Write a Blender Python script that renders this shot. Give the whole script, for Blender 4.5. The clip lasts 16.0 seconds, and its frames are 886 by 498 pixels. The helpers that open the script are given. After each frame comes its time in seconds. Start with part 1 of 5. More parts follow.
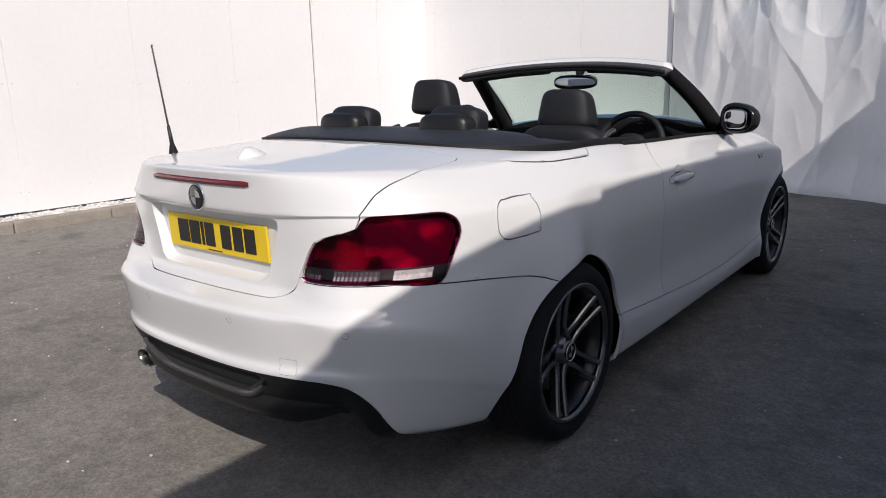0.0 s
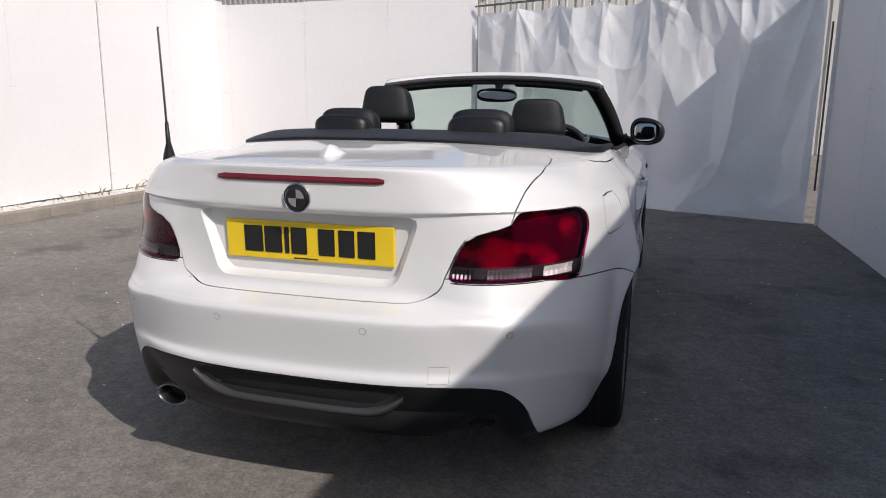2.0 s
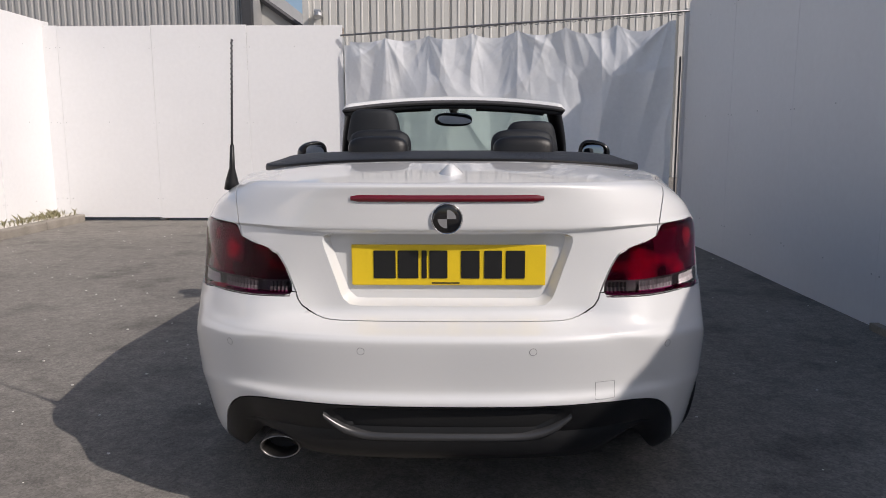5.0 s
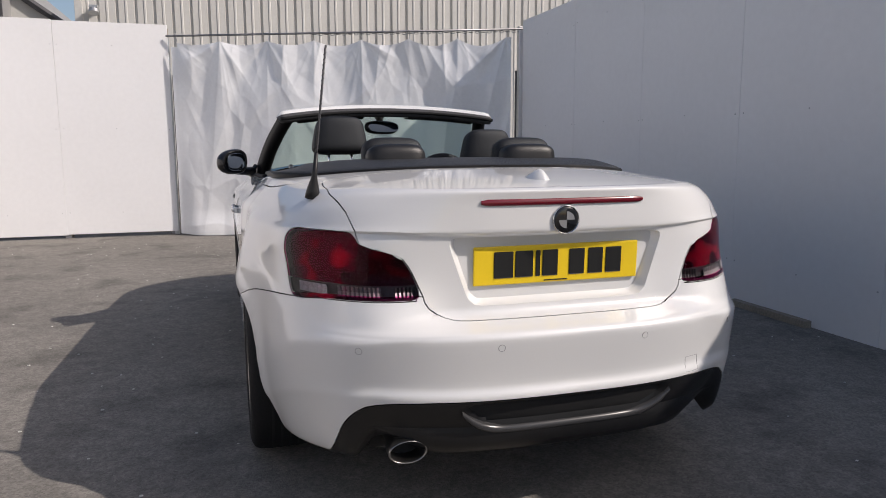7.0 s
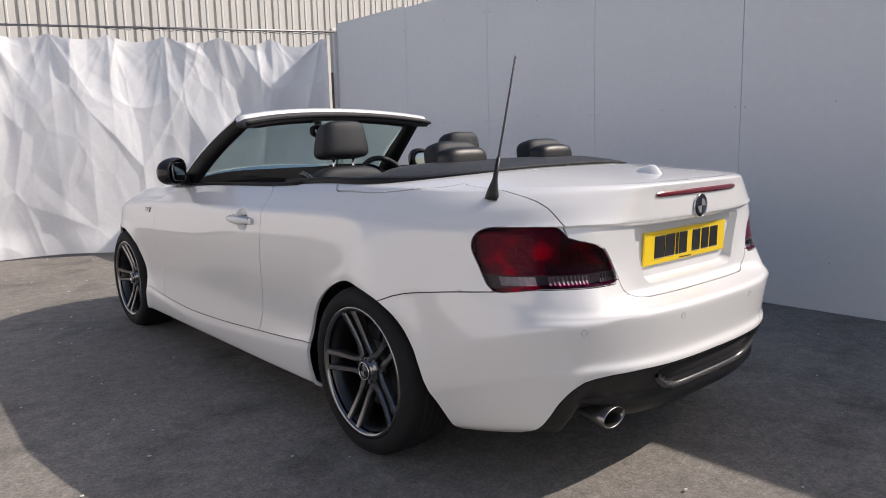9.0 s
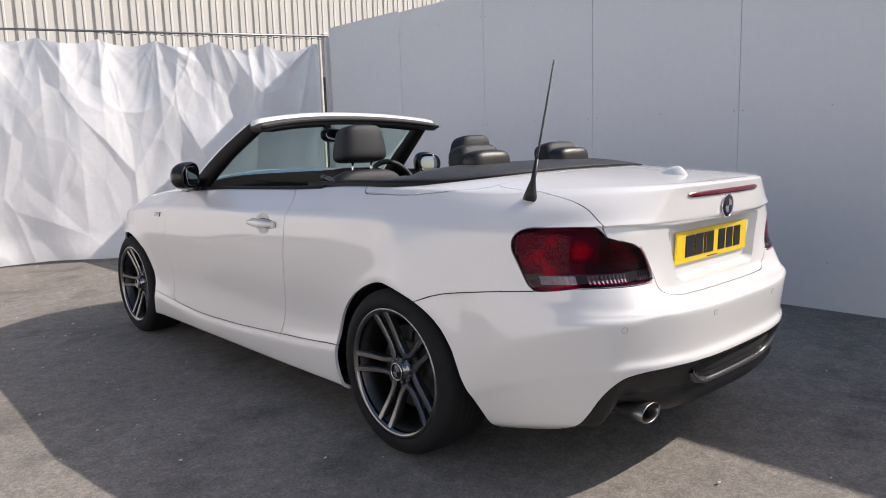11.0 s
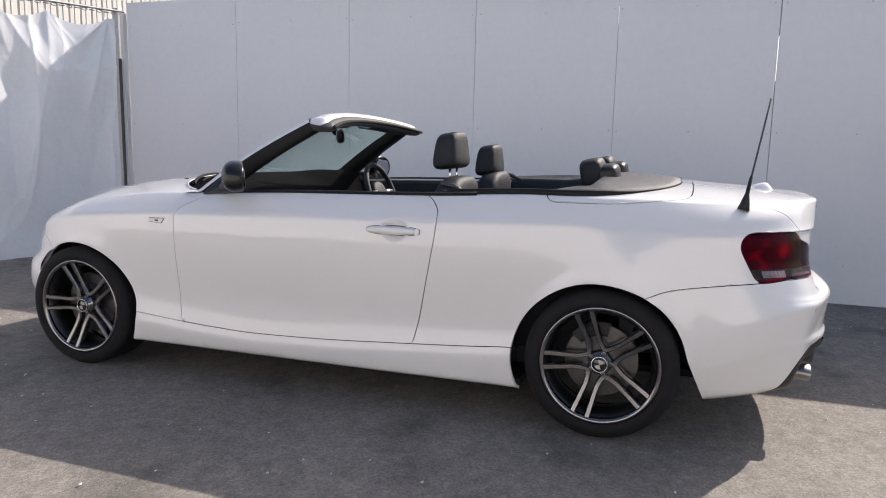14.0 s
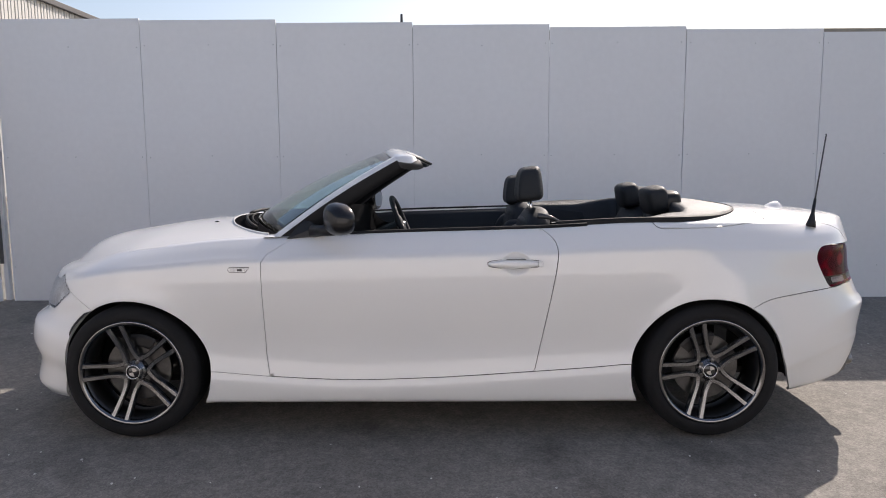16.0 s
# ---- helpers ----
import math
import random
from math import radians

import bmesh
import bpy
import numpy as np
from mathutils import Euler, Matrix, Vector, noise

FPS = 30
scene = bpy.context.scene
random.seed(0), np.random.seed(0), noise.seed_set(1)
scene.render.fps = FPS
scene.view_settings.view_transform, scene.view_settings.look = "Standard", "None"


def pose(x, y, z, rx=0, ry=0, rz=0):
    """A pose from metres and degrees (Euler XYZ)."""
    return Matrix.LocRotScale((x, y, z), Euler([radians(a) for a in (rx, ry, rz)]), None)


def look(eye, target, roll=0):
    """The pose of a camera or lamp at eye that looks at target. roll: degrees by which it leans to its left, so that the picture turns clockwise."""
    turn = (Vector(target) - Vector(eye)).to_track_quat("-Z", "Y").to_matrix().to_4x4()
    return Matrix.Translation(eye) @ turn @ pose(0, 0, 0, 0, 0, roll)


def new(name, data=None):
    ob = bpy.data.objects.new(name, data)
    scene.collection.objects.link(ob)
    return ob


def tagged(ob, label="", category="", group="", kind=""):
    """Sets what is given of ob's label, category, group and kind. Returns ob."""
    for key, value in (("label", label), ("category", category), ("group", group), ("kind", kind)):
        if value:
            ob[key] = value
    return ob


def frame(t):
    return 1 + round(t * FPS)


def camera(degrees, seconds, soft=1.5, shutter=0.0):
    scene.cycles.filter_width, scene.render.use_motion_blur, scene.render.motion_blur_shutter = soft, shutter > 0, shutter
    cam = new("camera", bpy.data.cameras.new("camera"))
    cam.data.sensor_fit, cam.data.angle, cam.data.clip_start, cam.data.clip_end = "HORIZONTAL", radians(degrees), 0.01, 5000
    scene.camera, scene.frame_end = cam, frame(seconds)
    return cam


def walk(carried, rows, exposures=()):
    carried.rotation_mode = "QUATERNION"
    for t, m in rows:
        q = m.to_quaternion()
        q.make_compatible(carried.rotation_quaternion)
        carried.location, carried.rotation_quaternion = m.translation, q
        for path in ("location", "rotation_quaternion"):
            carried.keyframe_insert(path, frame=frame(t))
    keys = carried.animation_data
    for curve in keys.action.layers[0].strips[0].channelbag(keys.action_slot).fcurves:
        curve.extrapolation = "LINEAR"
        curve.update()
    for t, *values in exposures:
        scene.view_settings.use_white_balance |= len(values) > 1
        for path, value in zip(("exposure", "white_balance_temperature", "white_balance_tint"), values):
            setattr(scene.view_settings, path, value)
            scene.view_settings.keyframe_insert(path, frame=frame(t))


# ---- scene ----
cam = camera(64.2, 16.0, soft=0.95)
PATH = [
    (0, (1.922, -2.054, 1.214), (0.707, -0.531, 0.763), -1.4),
    (0.5, (1.840, -2.096, 1.194), (0.646, -0.551, 0.759), -0.7),
    (1, (1.645, -2.279, 1.214), (0.600, -0.637, 0.754), -0.7),
    (1.5, (1.322, -2.379, 1.163), (0.460, -0.627, 0.733), -0.1),
    (2, (0.933, -2.550, 1.146), (0.363, -0.674, 0.751), 0.5),
    (2.5, (0.569, -2.602, 1.112), (0.226, -0.666, 0.745), -0.2),
    (3, (0.271, -2.656, 1.102), (0.110, -0.690, 0.770), -0.6),
    (3.5, (0.110, -2.663, 1.105), (0.046, -0.689, 0.790), -1.5),
    (4, (0.058, -2.661, 1.101), (0.000, -0.686, 0.793), -1.1),
    (4.5, (0.060, -2.660, 1.102), (-0.024, -0.685, 0.792), -0.9),
    (5, (0.029, -2.658, 1.105), (-0.014, -0.684, 0.796), -0.1),
    (5.5, (-0.055, -2.660, 1.108), (-0.009, -0.685, 0.800), 0.5),
    (6, (-0.223, -2.659, 1.107), (-0.057, -0.690, 0.808), 1.0),
    (6.3, (-0.363, -2.654, 1.107), (-0.110, -0.691, 0.809), 1.2),
    (6.5, (-0.512, -2.667, 1.114), (-0.138, -0.724, 0.819), 1.2),
    (7, (-0.911, -2.630, 1.107), (-0.329, -0.739, 0.817), -0.2),
    (7.5, (-1.291, -2.519, 1.117), (-0.441, -0.732, 0.825), 0.1),
    (8, (-1.692, -2.374, 1.129), (-0.653, -0.691, 0.834), -0.8),
    (8.5, (-1.987, -2.203, 1.118), (-0.793, -0.625, 0.824), -0.7),
    (9, (-2.231, -2.093, 1.139), (-0.944, -0.592, 0.837), -1.5),
    (9.5, (-2.348, -2.048, 1.141), (-1.028, -0.576, 0.844), -2.2),
    (9.7, (-2.362, -2.042, 1.149), (-1.050, -0.563, 0.849), -2.4),
    (10, (-2.365, -2.042, 1.147), (-1.052, -0.563, 0.849), -2.5),
    (10.5, (-2.380, -2.022, 1.144), (-1.062, -0.548, 0.847), -2.3),
    (11, (-2.405, -1.986, 1.138), (-1.068, -0.529, 0.847), -1.7),
    (11.5, (-2.466, -1.912, 1.132), (-1.088, -0.493, 0.845), -0.2),
    (11.8, (-2.512, -1.854, 1.128), (-1.095, -0.471, 0.845), 1.3),
    (12, (-2.614, -1.760, 1.146), (-1.155, -0.424, 0.853), 0.9),
    (12.5, (-2.936, -1.492, 1.163), (-1.333, -0.332, 0.872), 1.3),
    (13, (-3.237, -1.117, 1.159), (-1.520, -0.133, 0.865), 0.9),
    (13.5, (-3.510, -0.695, 1.190), (-1.690, 0.080, 0.893), 1.4),
    (14, (-3.673, -0.240, 1.196), (-1.792, 0.369, 0.896), 1.2),
    (14.5, (-3.809, 0.207, 1.211), (-1.877, 0.635, 0.922), 0.6),
    (15, (-3.860, 0.649, 1.214), (-1.896, 0.899, 0.931), -0.1),
    (15.5, (-3.929, 1.015, 1.227), (-1.947, 1.097, 0.972), -0.2),
    (16, (-3.983, 1.207, 1.274), (-1.999, 1.217, 1.025), -0.3),
]
walk(cam, [(t, look(eye, target, roll)) for t, eye, target, roll in PATH], [(0, -0.21, 6600, 14), (1.5, -0.19, 6600, 14), (3.5, -0.32, 6620, 14), (7.0, -0.18, 6750, 15), (9.0, 0.17, 6850, 15), (12.5, 0.47, 6850, 15), (14.0, 0.57, 6850, 15), (15.0, 0.53, 6850, 15), (16.0, 0.41, 6850, 15)])


# ---- world, sun and sky ----
world = bpy.data.worlds.new("sky")
scene.world = world
world.use_nodes = True
wn = world.node_tree
sky = wn.nodes.new("ShaderNodeTexSky")
sky.sky_type = "NISHITA"
sky.sun_disc = False
sky.sun_elevation = radians(38.5)
sky.sun_rotation = radians(124.1)
sky.air_density, sky.dust_density = 1.0, 2.0
wn.links.new(sky.outputs[0], wn.nodes["Background"].inputs[0])
wn.nodes["Background"].inputs[1].default_value = 0.125

SUN_DIR = Vector((-1.04, 0.705, -1.0)).normalized()
sun = new("sun", bpy.data.lights.new("sun", "SUN"))
sun.data.energy = 4.3
sun.data.angle = radians(0.53)
sun.data.color = (1.0, 0.945, 0.875)
sun.matrix_world = look((8.0, -6.0, 9.0), Vector((8.0, -6.0, 9.0)) + SUN_DIR)


# ---- materials ----
def material(name, colour, rough=0.5, metal=0.0, coat=0.0, mottle=0.0, scale=6.0, bump=0.0, bump_scale=60.0, spec=0.5, second=None):
    """A node material: base colour with two scales of variation, and fine relief."""
    m = bpy.data.materials.new(name)
    m.use_nodes = True
    t = m.node_tree
    b = t.nodes["Principled BSDF"]
    b.inputs["Roughness"].default_value = rough
    b.inputs["Metallic"].default_value = metal
    b.inputs["Coat Weight"].default_value = coat
    b.inputs["Coat Roughness"].default_value = 0.03
    b.inputs["Specular IOR Level"].default_value = spec
    b.inputs["Base Color"].default_value = (*colour, 1)
    if mottle or bump:
        co = t.nodes.new("ShaderNodeTexCoord")
    if mottle:
        n1 = t.nodes.new("ShaderNodeTexNoise")
        n1.inputs["Scale"].default_value = scale
        n1.inputs["Detail"].default_value = 8.0
        n2 = t.nodes.new("ShaderNodeTexNoise")
        n2.inputs["Scale"].default_value = scale * 14
        n2.inputs["Detail"].default_value = 4.0
        add = t.nodes.new("ShaderNodeMath")
        add.operation = "ADD"
        ramp = t.nodes.new("ShaderNodeMapRange")
        ramp.inputs["From Min"].default_value = 0.65
        ramp.inputs["From Max"].default_value = 1.35
        mix = t.nodes.new("ShaderNodeMix")
        mix.data_type = "RGBA"
        dark = second or tuple(c * (1 - mottle) for c in colour)
        mix.inputs["A"].default_value = (*dark, 1)
        mix.inputs["B"].default_value = (*(min(1, c * (1 + mottle * 0.6)) for c in colour), 1)
        for n in (n1, n2):
            t.links.new(co.outputs["Object"], n.inputs["Vector"])
        t.links.new(n1.outputs["Fac"], add.inputs[0])
        t.links.new(n2.outputs["Fac"], add.inputs[1])
        t.links.new(add.outputs[0], ramp.inputs["Value"])
        t.links.new(ramp.outputs[0], mix.inputs["Factor"])
        t.links.new(mix.outputs["Result"], b.inputs["Base Color"])
    if bump:
        n3 = t.nodes.new("ShaderNodeTexNoise")
        n3.inputs["Scale"].default_value = bump_scale
        n3.inputs["Detail"].default_value = 6.0
        bp = t.nodes.new("ShaderNodeBump")
        bp.inputs["Strength"].default_value = bump
        bp.inputs["Distance"].default_value = 0.01
        t.links.new(co.outputs["Object"], n3.inputs["Vector"])
        t.links.new(n3.outputs["Fac"], bp.inputs["Height"])
        t.links.new(bp.outputs["Normal"], b.inputs["Normal"])
    return m


def glass_material(name, tint, rough=0.0, ior=1.45):
    m = bpy.data.materials.new(name)
    m.use_nodes = True
    b = m.node_tree.nodes["Principled BSDF"]
    b.inputs["Base Color"].default_value = (*tint, 1)
    b.inputs["Transmission Weight"].default_value = 1.0
    b.inputs["Roughness"].default_value = rough
    b.inputs["IOR"].default_value = ior
    return m


PAINT = material("white_car_paint", (0.705, 0.707, 0.703), rough=0.45, coat=1.0, mottle=0.015, scale=300)
PAINT.node_tree.nodes["Principled BSDF"].inputs["Coat IOR"].default_value = 1.75
GAP = material("dark_underbody", (0.012, 0.012, 0.013), rough=0.9)
BLACK_PLASTIC = material("black_plastic", (0.011, 0.011, 0.012), rough=0.40, spec=0.4, mottle=0.2, scale=40, bump=0.1, bump_scale=500)
GLOSS_BLACK = material("gloss_black", (0.008, 0.008, 0.009), rough=0.08, coat=0.6)
RUBBER = material("tyre_rubber", (0.011, 0.011, 0.012), rough=0.8, spec=0.25, mottle=0.25, scale=12, bump=0.15, bump_scale=140)
BARREL = material("dusty_barrel", (0.06, 0.059, 0.059), rough=0.32, metal=0.9, mottle=0.2, scale=30)
RIM = material("gunmetal_alloy", (0.23, 0.23, 0.235), rough=0.20, metal=0.9, mottle=0.1, scale=30)
RIM_BRIGHT = material("machined_alloy", (0.22, 0.219, 0.222), rough=0.16, metal=1.0, mottle=0.1, scale=60)
DISC = material("brake_disc_steel", (0.13, 0.128, 0.127), rough=0.32, metal=0.9, mottle=0.3, scale=30)
LEATHER = material("black_leather", (0.0105, 0.0105, 0.0118), rough=0.58, spec=0.42, mottle=0.2, scale=20, bump=0.25, bump_scale=260)
FABRIC = material("black_hood_cloth", (0.014, 0.014, 0.016), rough=0.55, spec=0.55, mottle=0.25, scale=18, bump=0.3, bump_scale=700)
FABRIC.node_tree.nodes["Principled BSDF"].inputs["Sheen Weight"].default_value = 0.06
for m in (FABRIC, LEATHER):
    m.node_tree.nodes["Principled BSDF"].inputs["Specular Tint"].default_value = (0.86, 0.93, 1.0, 1)
FABRIC.node_tree.nodes["Principled BSDF"].inputs["Sheen Roughness"].default_value = 0.35
DASH = material("matt_dashboard", (0.010, 0.010, 0.011), rough=0.85, spec=0.0, mottle=0.2, scale=30, bump=0.2, bump_scale=300)
TRIM_BLACK = material("matt_black_trim", (0.010, 0.010, 0.011), rough=0.55, spec=0.2, mottle=0.2, scale=30)
HEADLINER = material("grey_header_lining", (0.060, 0.060, 0.063), rough=0.6, spec=0.3, mottle=0.2, scale=30)
CHROME = material("chrome", (0.75, 0.75, 0.76), rough=0.08, metal=1.0)
SATIN = material("satin_metal", (0.62, 0.62, 0.63), rough=0.3, metal=1.0)
DOOR_MIRROR = material("dim_mirror_glass", (0.38, 0.40, 0.43), rough=0.02, metal=1.0)
BADGE_GREY = material("badge_grey", (0.42, 0.42, 0.43), rough=0.2, metal=0.6)
RAIL = material("dull_steel_rail", (0.26, 0.26, 0.27), rough=0.45, metal=0.8, mottle=0.3, scale=25)
GLASS = glass_material("tinted_windscreen_glass", (0.72, 0.87, 0.80))
PLATE = material("yellow_reflective_plate", (0.80, 0.56, 0.02), rough=0.35, mottle=0.04, scale=25)
INK = material("black_plate_ink", (0.012, 0.012, 0.012), rough=0.4)
RED_LENS = glass_material("red_lamp_lens", (0.66, 0.003, 0.12), ior=1.20)
HEAD_LENS = glass_material("clear_lamp_lens", (0.96, 0.97, 0.97))
PIPE = material("sooty_steel", (0.27, 0.265, 0.26), rough=0.34, metal=1.0, mottle=0.3, scale=25)
DARK_SATIN = material("dark_satin_plastic", (0.045, 0.045, 0.047), rough=0.25, mottle=0.1, scale=30)
CLEAR_LENS = glass_material("smoked_clear_lens", (0.58, 0.52, 0.54), ior=1.22)
RED_SOLID = material("red_reflector", (0.14, 0.004, 0.012), rough=0.2, coat=0.8)
SILVER_BOWL = material("silver_reflector", (0.62, 0.63, 0.65), rough=0.30, metal=0.7, mottle=0.6, scale=14, bump=0.3, bump_scale=30)
BAND_DIM = material("dim_silver_reflector", (0.11, 0.10, 0.11), rough=0.5, metal=0.3, mottle=0.6, scale=22)
BAND_SILVER = material("dull_silver_reflector", (0.55, 0.54, 0.55), rough=0.5, metal=0.1, mottle=0.6, scale=22)
MIRROR_CASE = material("black_mirror_case", (0.010, 0.010, 0.011), rough=0.22, spec=0.4)
BAND_DARK = material("dark_band_tub", (0.035, 0.030, 0.034), rough=0.3, metal=0.7, mottle=0.6, scale=16)
JOINT = material("grey_joint", (0.22, 0.22, 0.23), rough=0.6)


def glow_spot_material(name, dark, bright, lo, hi, size=(9, 9, 15)):
    """Moulded reflector: glow spots painted by noise over a dark ground, longer across than up."""
    m = material(name, bright, rough=0.25, metal=0.6, spec=0.08, bump=0.15, bump_scale=60)
    t = m.node_tree
    co = t.nodes.new("ShaderNodeTexCoord")
    mp = t.nodes.new("ShaderNodeMapping")
    mp.inputs["Scale"].default_value = size
    n = t.nodes.new("ShaderNodeTexNoise")
    n.inputs["Scale"].default_value = 1.0
    n.inputs["Detail"].default_value = 0.5
    rng = t.nodes.new("ShaderNodeMapRange")
    rng.inputs["From Min"].default_value, rng.inputs["From Max"].default_value = lo, hi
    mix = t.nodes.new("ShaderNodeMix")
    mix.data_type = "RGBA"
    mix.inputs["A"].default_value = (*dark, 1)
    mix.inputs["B"].default_value = (*bright, 1)
    t.links.new(co.outputs["Object"], mp.inputs["Vector"])
    t.links.new(mp.outputs["Vector"], n.inputs["Vector"])
    t.links.new(n.outputs["Fac"], rng.inputs["Value"])
    t.links.new(rng.outputs[0], mix.inputs["Factor"])
    t.links.new(mix.outputs["Result"], t.nodes["Principled BSDF"].inputs["Base Color"])
    return m


# The bright red of both tubs is reflected glow put into the colour.
DARK_BOWL = glow_spot_material("dark_lamp_tub", (0.066, 0.0007, 0.022), (0.58, 0.004, 0.070), 0.50, 0.82, (13, 13, 19))
INNER_BOWL = glow_spot_material("dark_inner_chamber", (0.016, 0.0003, 0.005), (0.26, 0.002, 0.030), 0.50, 0.80, (13, 13, 19))
PANEL = material("white_painted_board", (0.745, 0.745, 0.755), rough=0.55, mottle=0.035, scale=1.3, bump=0.05, bump_scale=30)
TIMBER = material("weathered_timber", (0.30, 0.26, 0.21), rough=0.8, mottle=0.35, scale=5, bump=0.3, bump_scale=80)
TARP = material("white_tarpaulin", (0.77, 0.78, 0.795), rough=0.17, mottle=0.05, scale=1.8, bump=0.05, bump_scale=14)
STEEL = material("galvanised_steel", (0.50, 0.51, 0.52), rough=0.4, metal=0.8, mottle=0.2, scale=20)
CLAD = material("light_grey_cladding", (0.52, 0.515, 0.495), rough=0.5, mottle=0.06, scale=1.0)
CLAD_DARK = material("mid_grey_cladding", (0.36, 0.36, 0.36), rough=0.5, mottle=0.08, scale=1.0)
DARK_TRIM = material("dark_grey_trim", (0.06, 0.06, 0.065), rough=0.5, mottle=0.1, scale=8)
KERB = material("concrete_kerb", (0.27, 0.245, 0.212), rough=0.9, mottle=0.3, scale=5, bump=0.5, bump_scale=70)
GRAVEL = material("pale_gravel", (0.66, 0.64, 0.60), rough=0.95, mottle=0.4, scale=9, bump=0.8, bump_scale=60)
WEED = material("dry_weed_leaf", (0.24, 0.22, 0.12), rough=0.7, mottle=0.4, scale=40)


def asphalt_material():
    m = material("worn_asphalt", (0.194, 0.180, 0.161), rough=0.85, mottle=0.30, scale=0.9, bump=0.0)
    t = m.node_tree
    b = t.nodes["Principled BSDF"]
    co = t.nodes.new("ShaderNodeTexCoord")
    src = b.inputs["Base Color"].links[0].from_socket
    # stone speckle
    v = t.nodes.new("ShaderNodeTexVoronoi")
    v.inputs["Scale"].default_value = 125.0
    t.links.new(co.outputs["Object"], v.inputs["Vector"])
    hsv = t.nodes.new("ShaderNodeSeparateColor")
    t.links.new(v.outputs["Color"], hsv.inputs[0])
    rng = t.nodes.new("ShaderNodeMapRange")
    rng.inputs["From Min"].default_value, rng.inputs["From Max"].default_value = 0.0, 1.0
    rng.inputs["To Min"].default_value, rng.inputs["To Max"].default_value = 0.78, 1.24
    t.links.new(hsv.outputs[0], rng.inputs["Value"])
    mul = t.nodes.new("ShaderNodeMix")
    mul.data_type, mul.blend_type = "RGBA", "MULTIPLY"
    mul.inputs["Factor"].default_value = 1.0
    t.links.new(src, mul.inputs["A"])
    t.links.new(rng.outputs[0], mul.inputs["B"])
    # lumps of coarse stone and worn binder
    lump = t.nodes.new("ShaderNodeTexNoise")
    lump.inputs["Scale"].default_value = 34.0
    lump.inputs["Detail"].default_value = 4.0
    lump.inputs["Roughness"].default_value = 0.65
    t.links.new(co.outputs["Object"], lump.inputs["Vector"])
    lr = t.nodes.new("ShaderNodeMapRange")
    lr.inputs["From Min"].default_value, lr.inputs["From Max"].default_value = 0.34, 0.68
    lr.inputs["To Min"].default_value, lr.inputs["To Max"].default_value = 0.87, 1.13
    t.links.new(lump.outputs["Fac"], lr.inputs["Value"])
    mul1 = t.nodes.new("ShaderNodeMix")
    mul1.data_type, mul1.blend_type = "RGBA", "MULTIPLY"
    mul1.inputs["Factor"].default_value = 1.0
    t.links.new(mul.outputs["Result"], mul1.inputs["A"])
    t.links.new(lr.outputs[0], mul1.inputs["B"])
    # dark oil stains
    n = t.nodes.new("ShaderNodeTexNoise")
    n.inputs["Scale"].default_value = 2.3
    n.inputs["Detail"].default_value = 5.0
    t.links.new(co.outputs["Object"], n.inputs["Vector"])
    st = t.nodes.new("ShaderNodeMapRange")
    st.inputs["From Min"].default_value, st.inputs["From Max"].default_value = 0.54, 0.68
    st.inputs["To Min"].default_value, st.inputs["To Max"].default_value = 1.03, 0.66
    t.links.new(n.outputs["Fac"], st.inputs["Value"])
    mul2 = t.nodes.new("ShaderNodeMix")
    mul2.data_type, mul2.blend_type = "RGBA", "MULTIPLY"
    mul2.inputs["Factor"].default_value = 1.0
    t.links.new(mul1.outputs["Result"], mul2.inputs["A"])
    t.links.new(st.outputs[0], mul2.inputs["B"])
    t.links.new(mul2.outputs["Result"], b.inputs["Base Color"])
    grain = t.nodes.new("ShaderNodeTexNoise")
    grain.inputs["Scale"].default_value = 170.0
    grain.inputs["Detail"].default_value = 5.0
    t.links.new(co.outputs["Object"], grain.inputs["Vector"])
    bp = t.nodes.new("ShaderNodeBump")
    bp.inputs["Strength"].default_value = 0.40
    bp.inputs["Distance"].default_value = 0.006
    t.links.new(grain.outputs["Fac"], bp.inputs["Height"])
    t.links.new(bp.outputs["Normal"], b.inputs["Normal"])
    return m


ASPHALT = asphalt_material()


# ---- building helpers ----
def mesh_from(bm, name, mat, smooth=True):
    me = bpy.data.meshes.new(name)
    bm.normal_update()
    if smooth:
        for f in bm.faces:
            f.smooth = True
    bm.to_mesh(me)
    bm.free()
    me.materials.append(mat)
    return me


def part(name, bm, mat, parent=None, label="", smooth=False):
    """Links a bmesh as one mesh object, under a thing or a part."""
    ob = new(name, mesh_from(bm, name, mat, smooth))
    if parent is not None:
        ob.parent = parent
    return tagged(ob, label)


def box(x0, y0, z0, x1, y1, z1, bevel=0.0, seg=2):
    bm = bmesh.new()
    bmesh.ops.create_cube(bm, size=1.0, matrix=Matrix.Translation(((x0 + x1) / 2, (y0 + y1) / 2, (z0 + z1) / 2)) @ Matrix.Diagonal((x1 - x0, y1 - y0, z1 - z0, 1)))
    if bevel:
        bmesh.ops.bevel(bm, geom=bm.edges[:], offset=bevel, segments=seg, affect="EDGES", profile=0.6)
    return bm


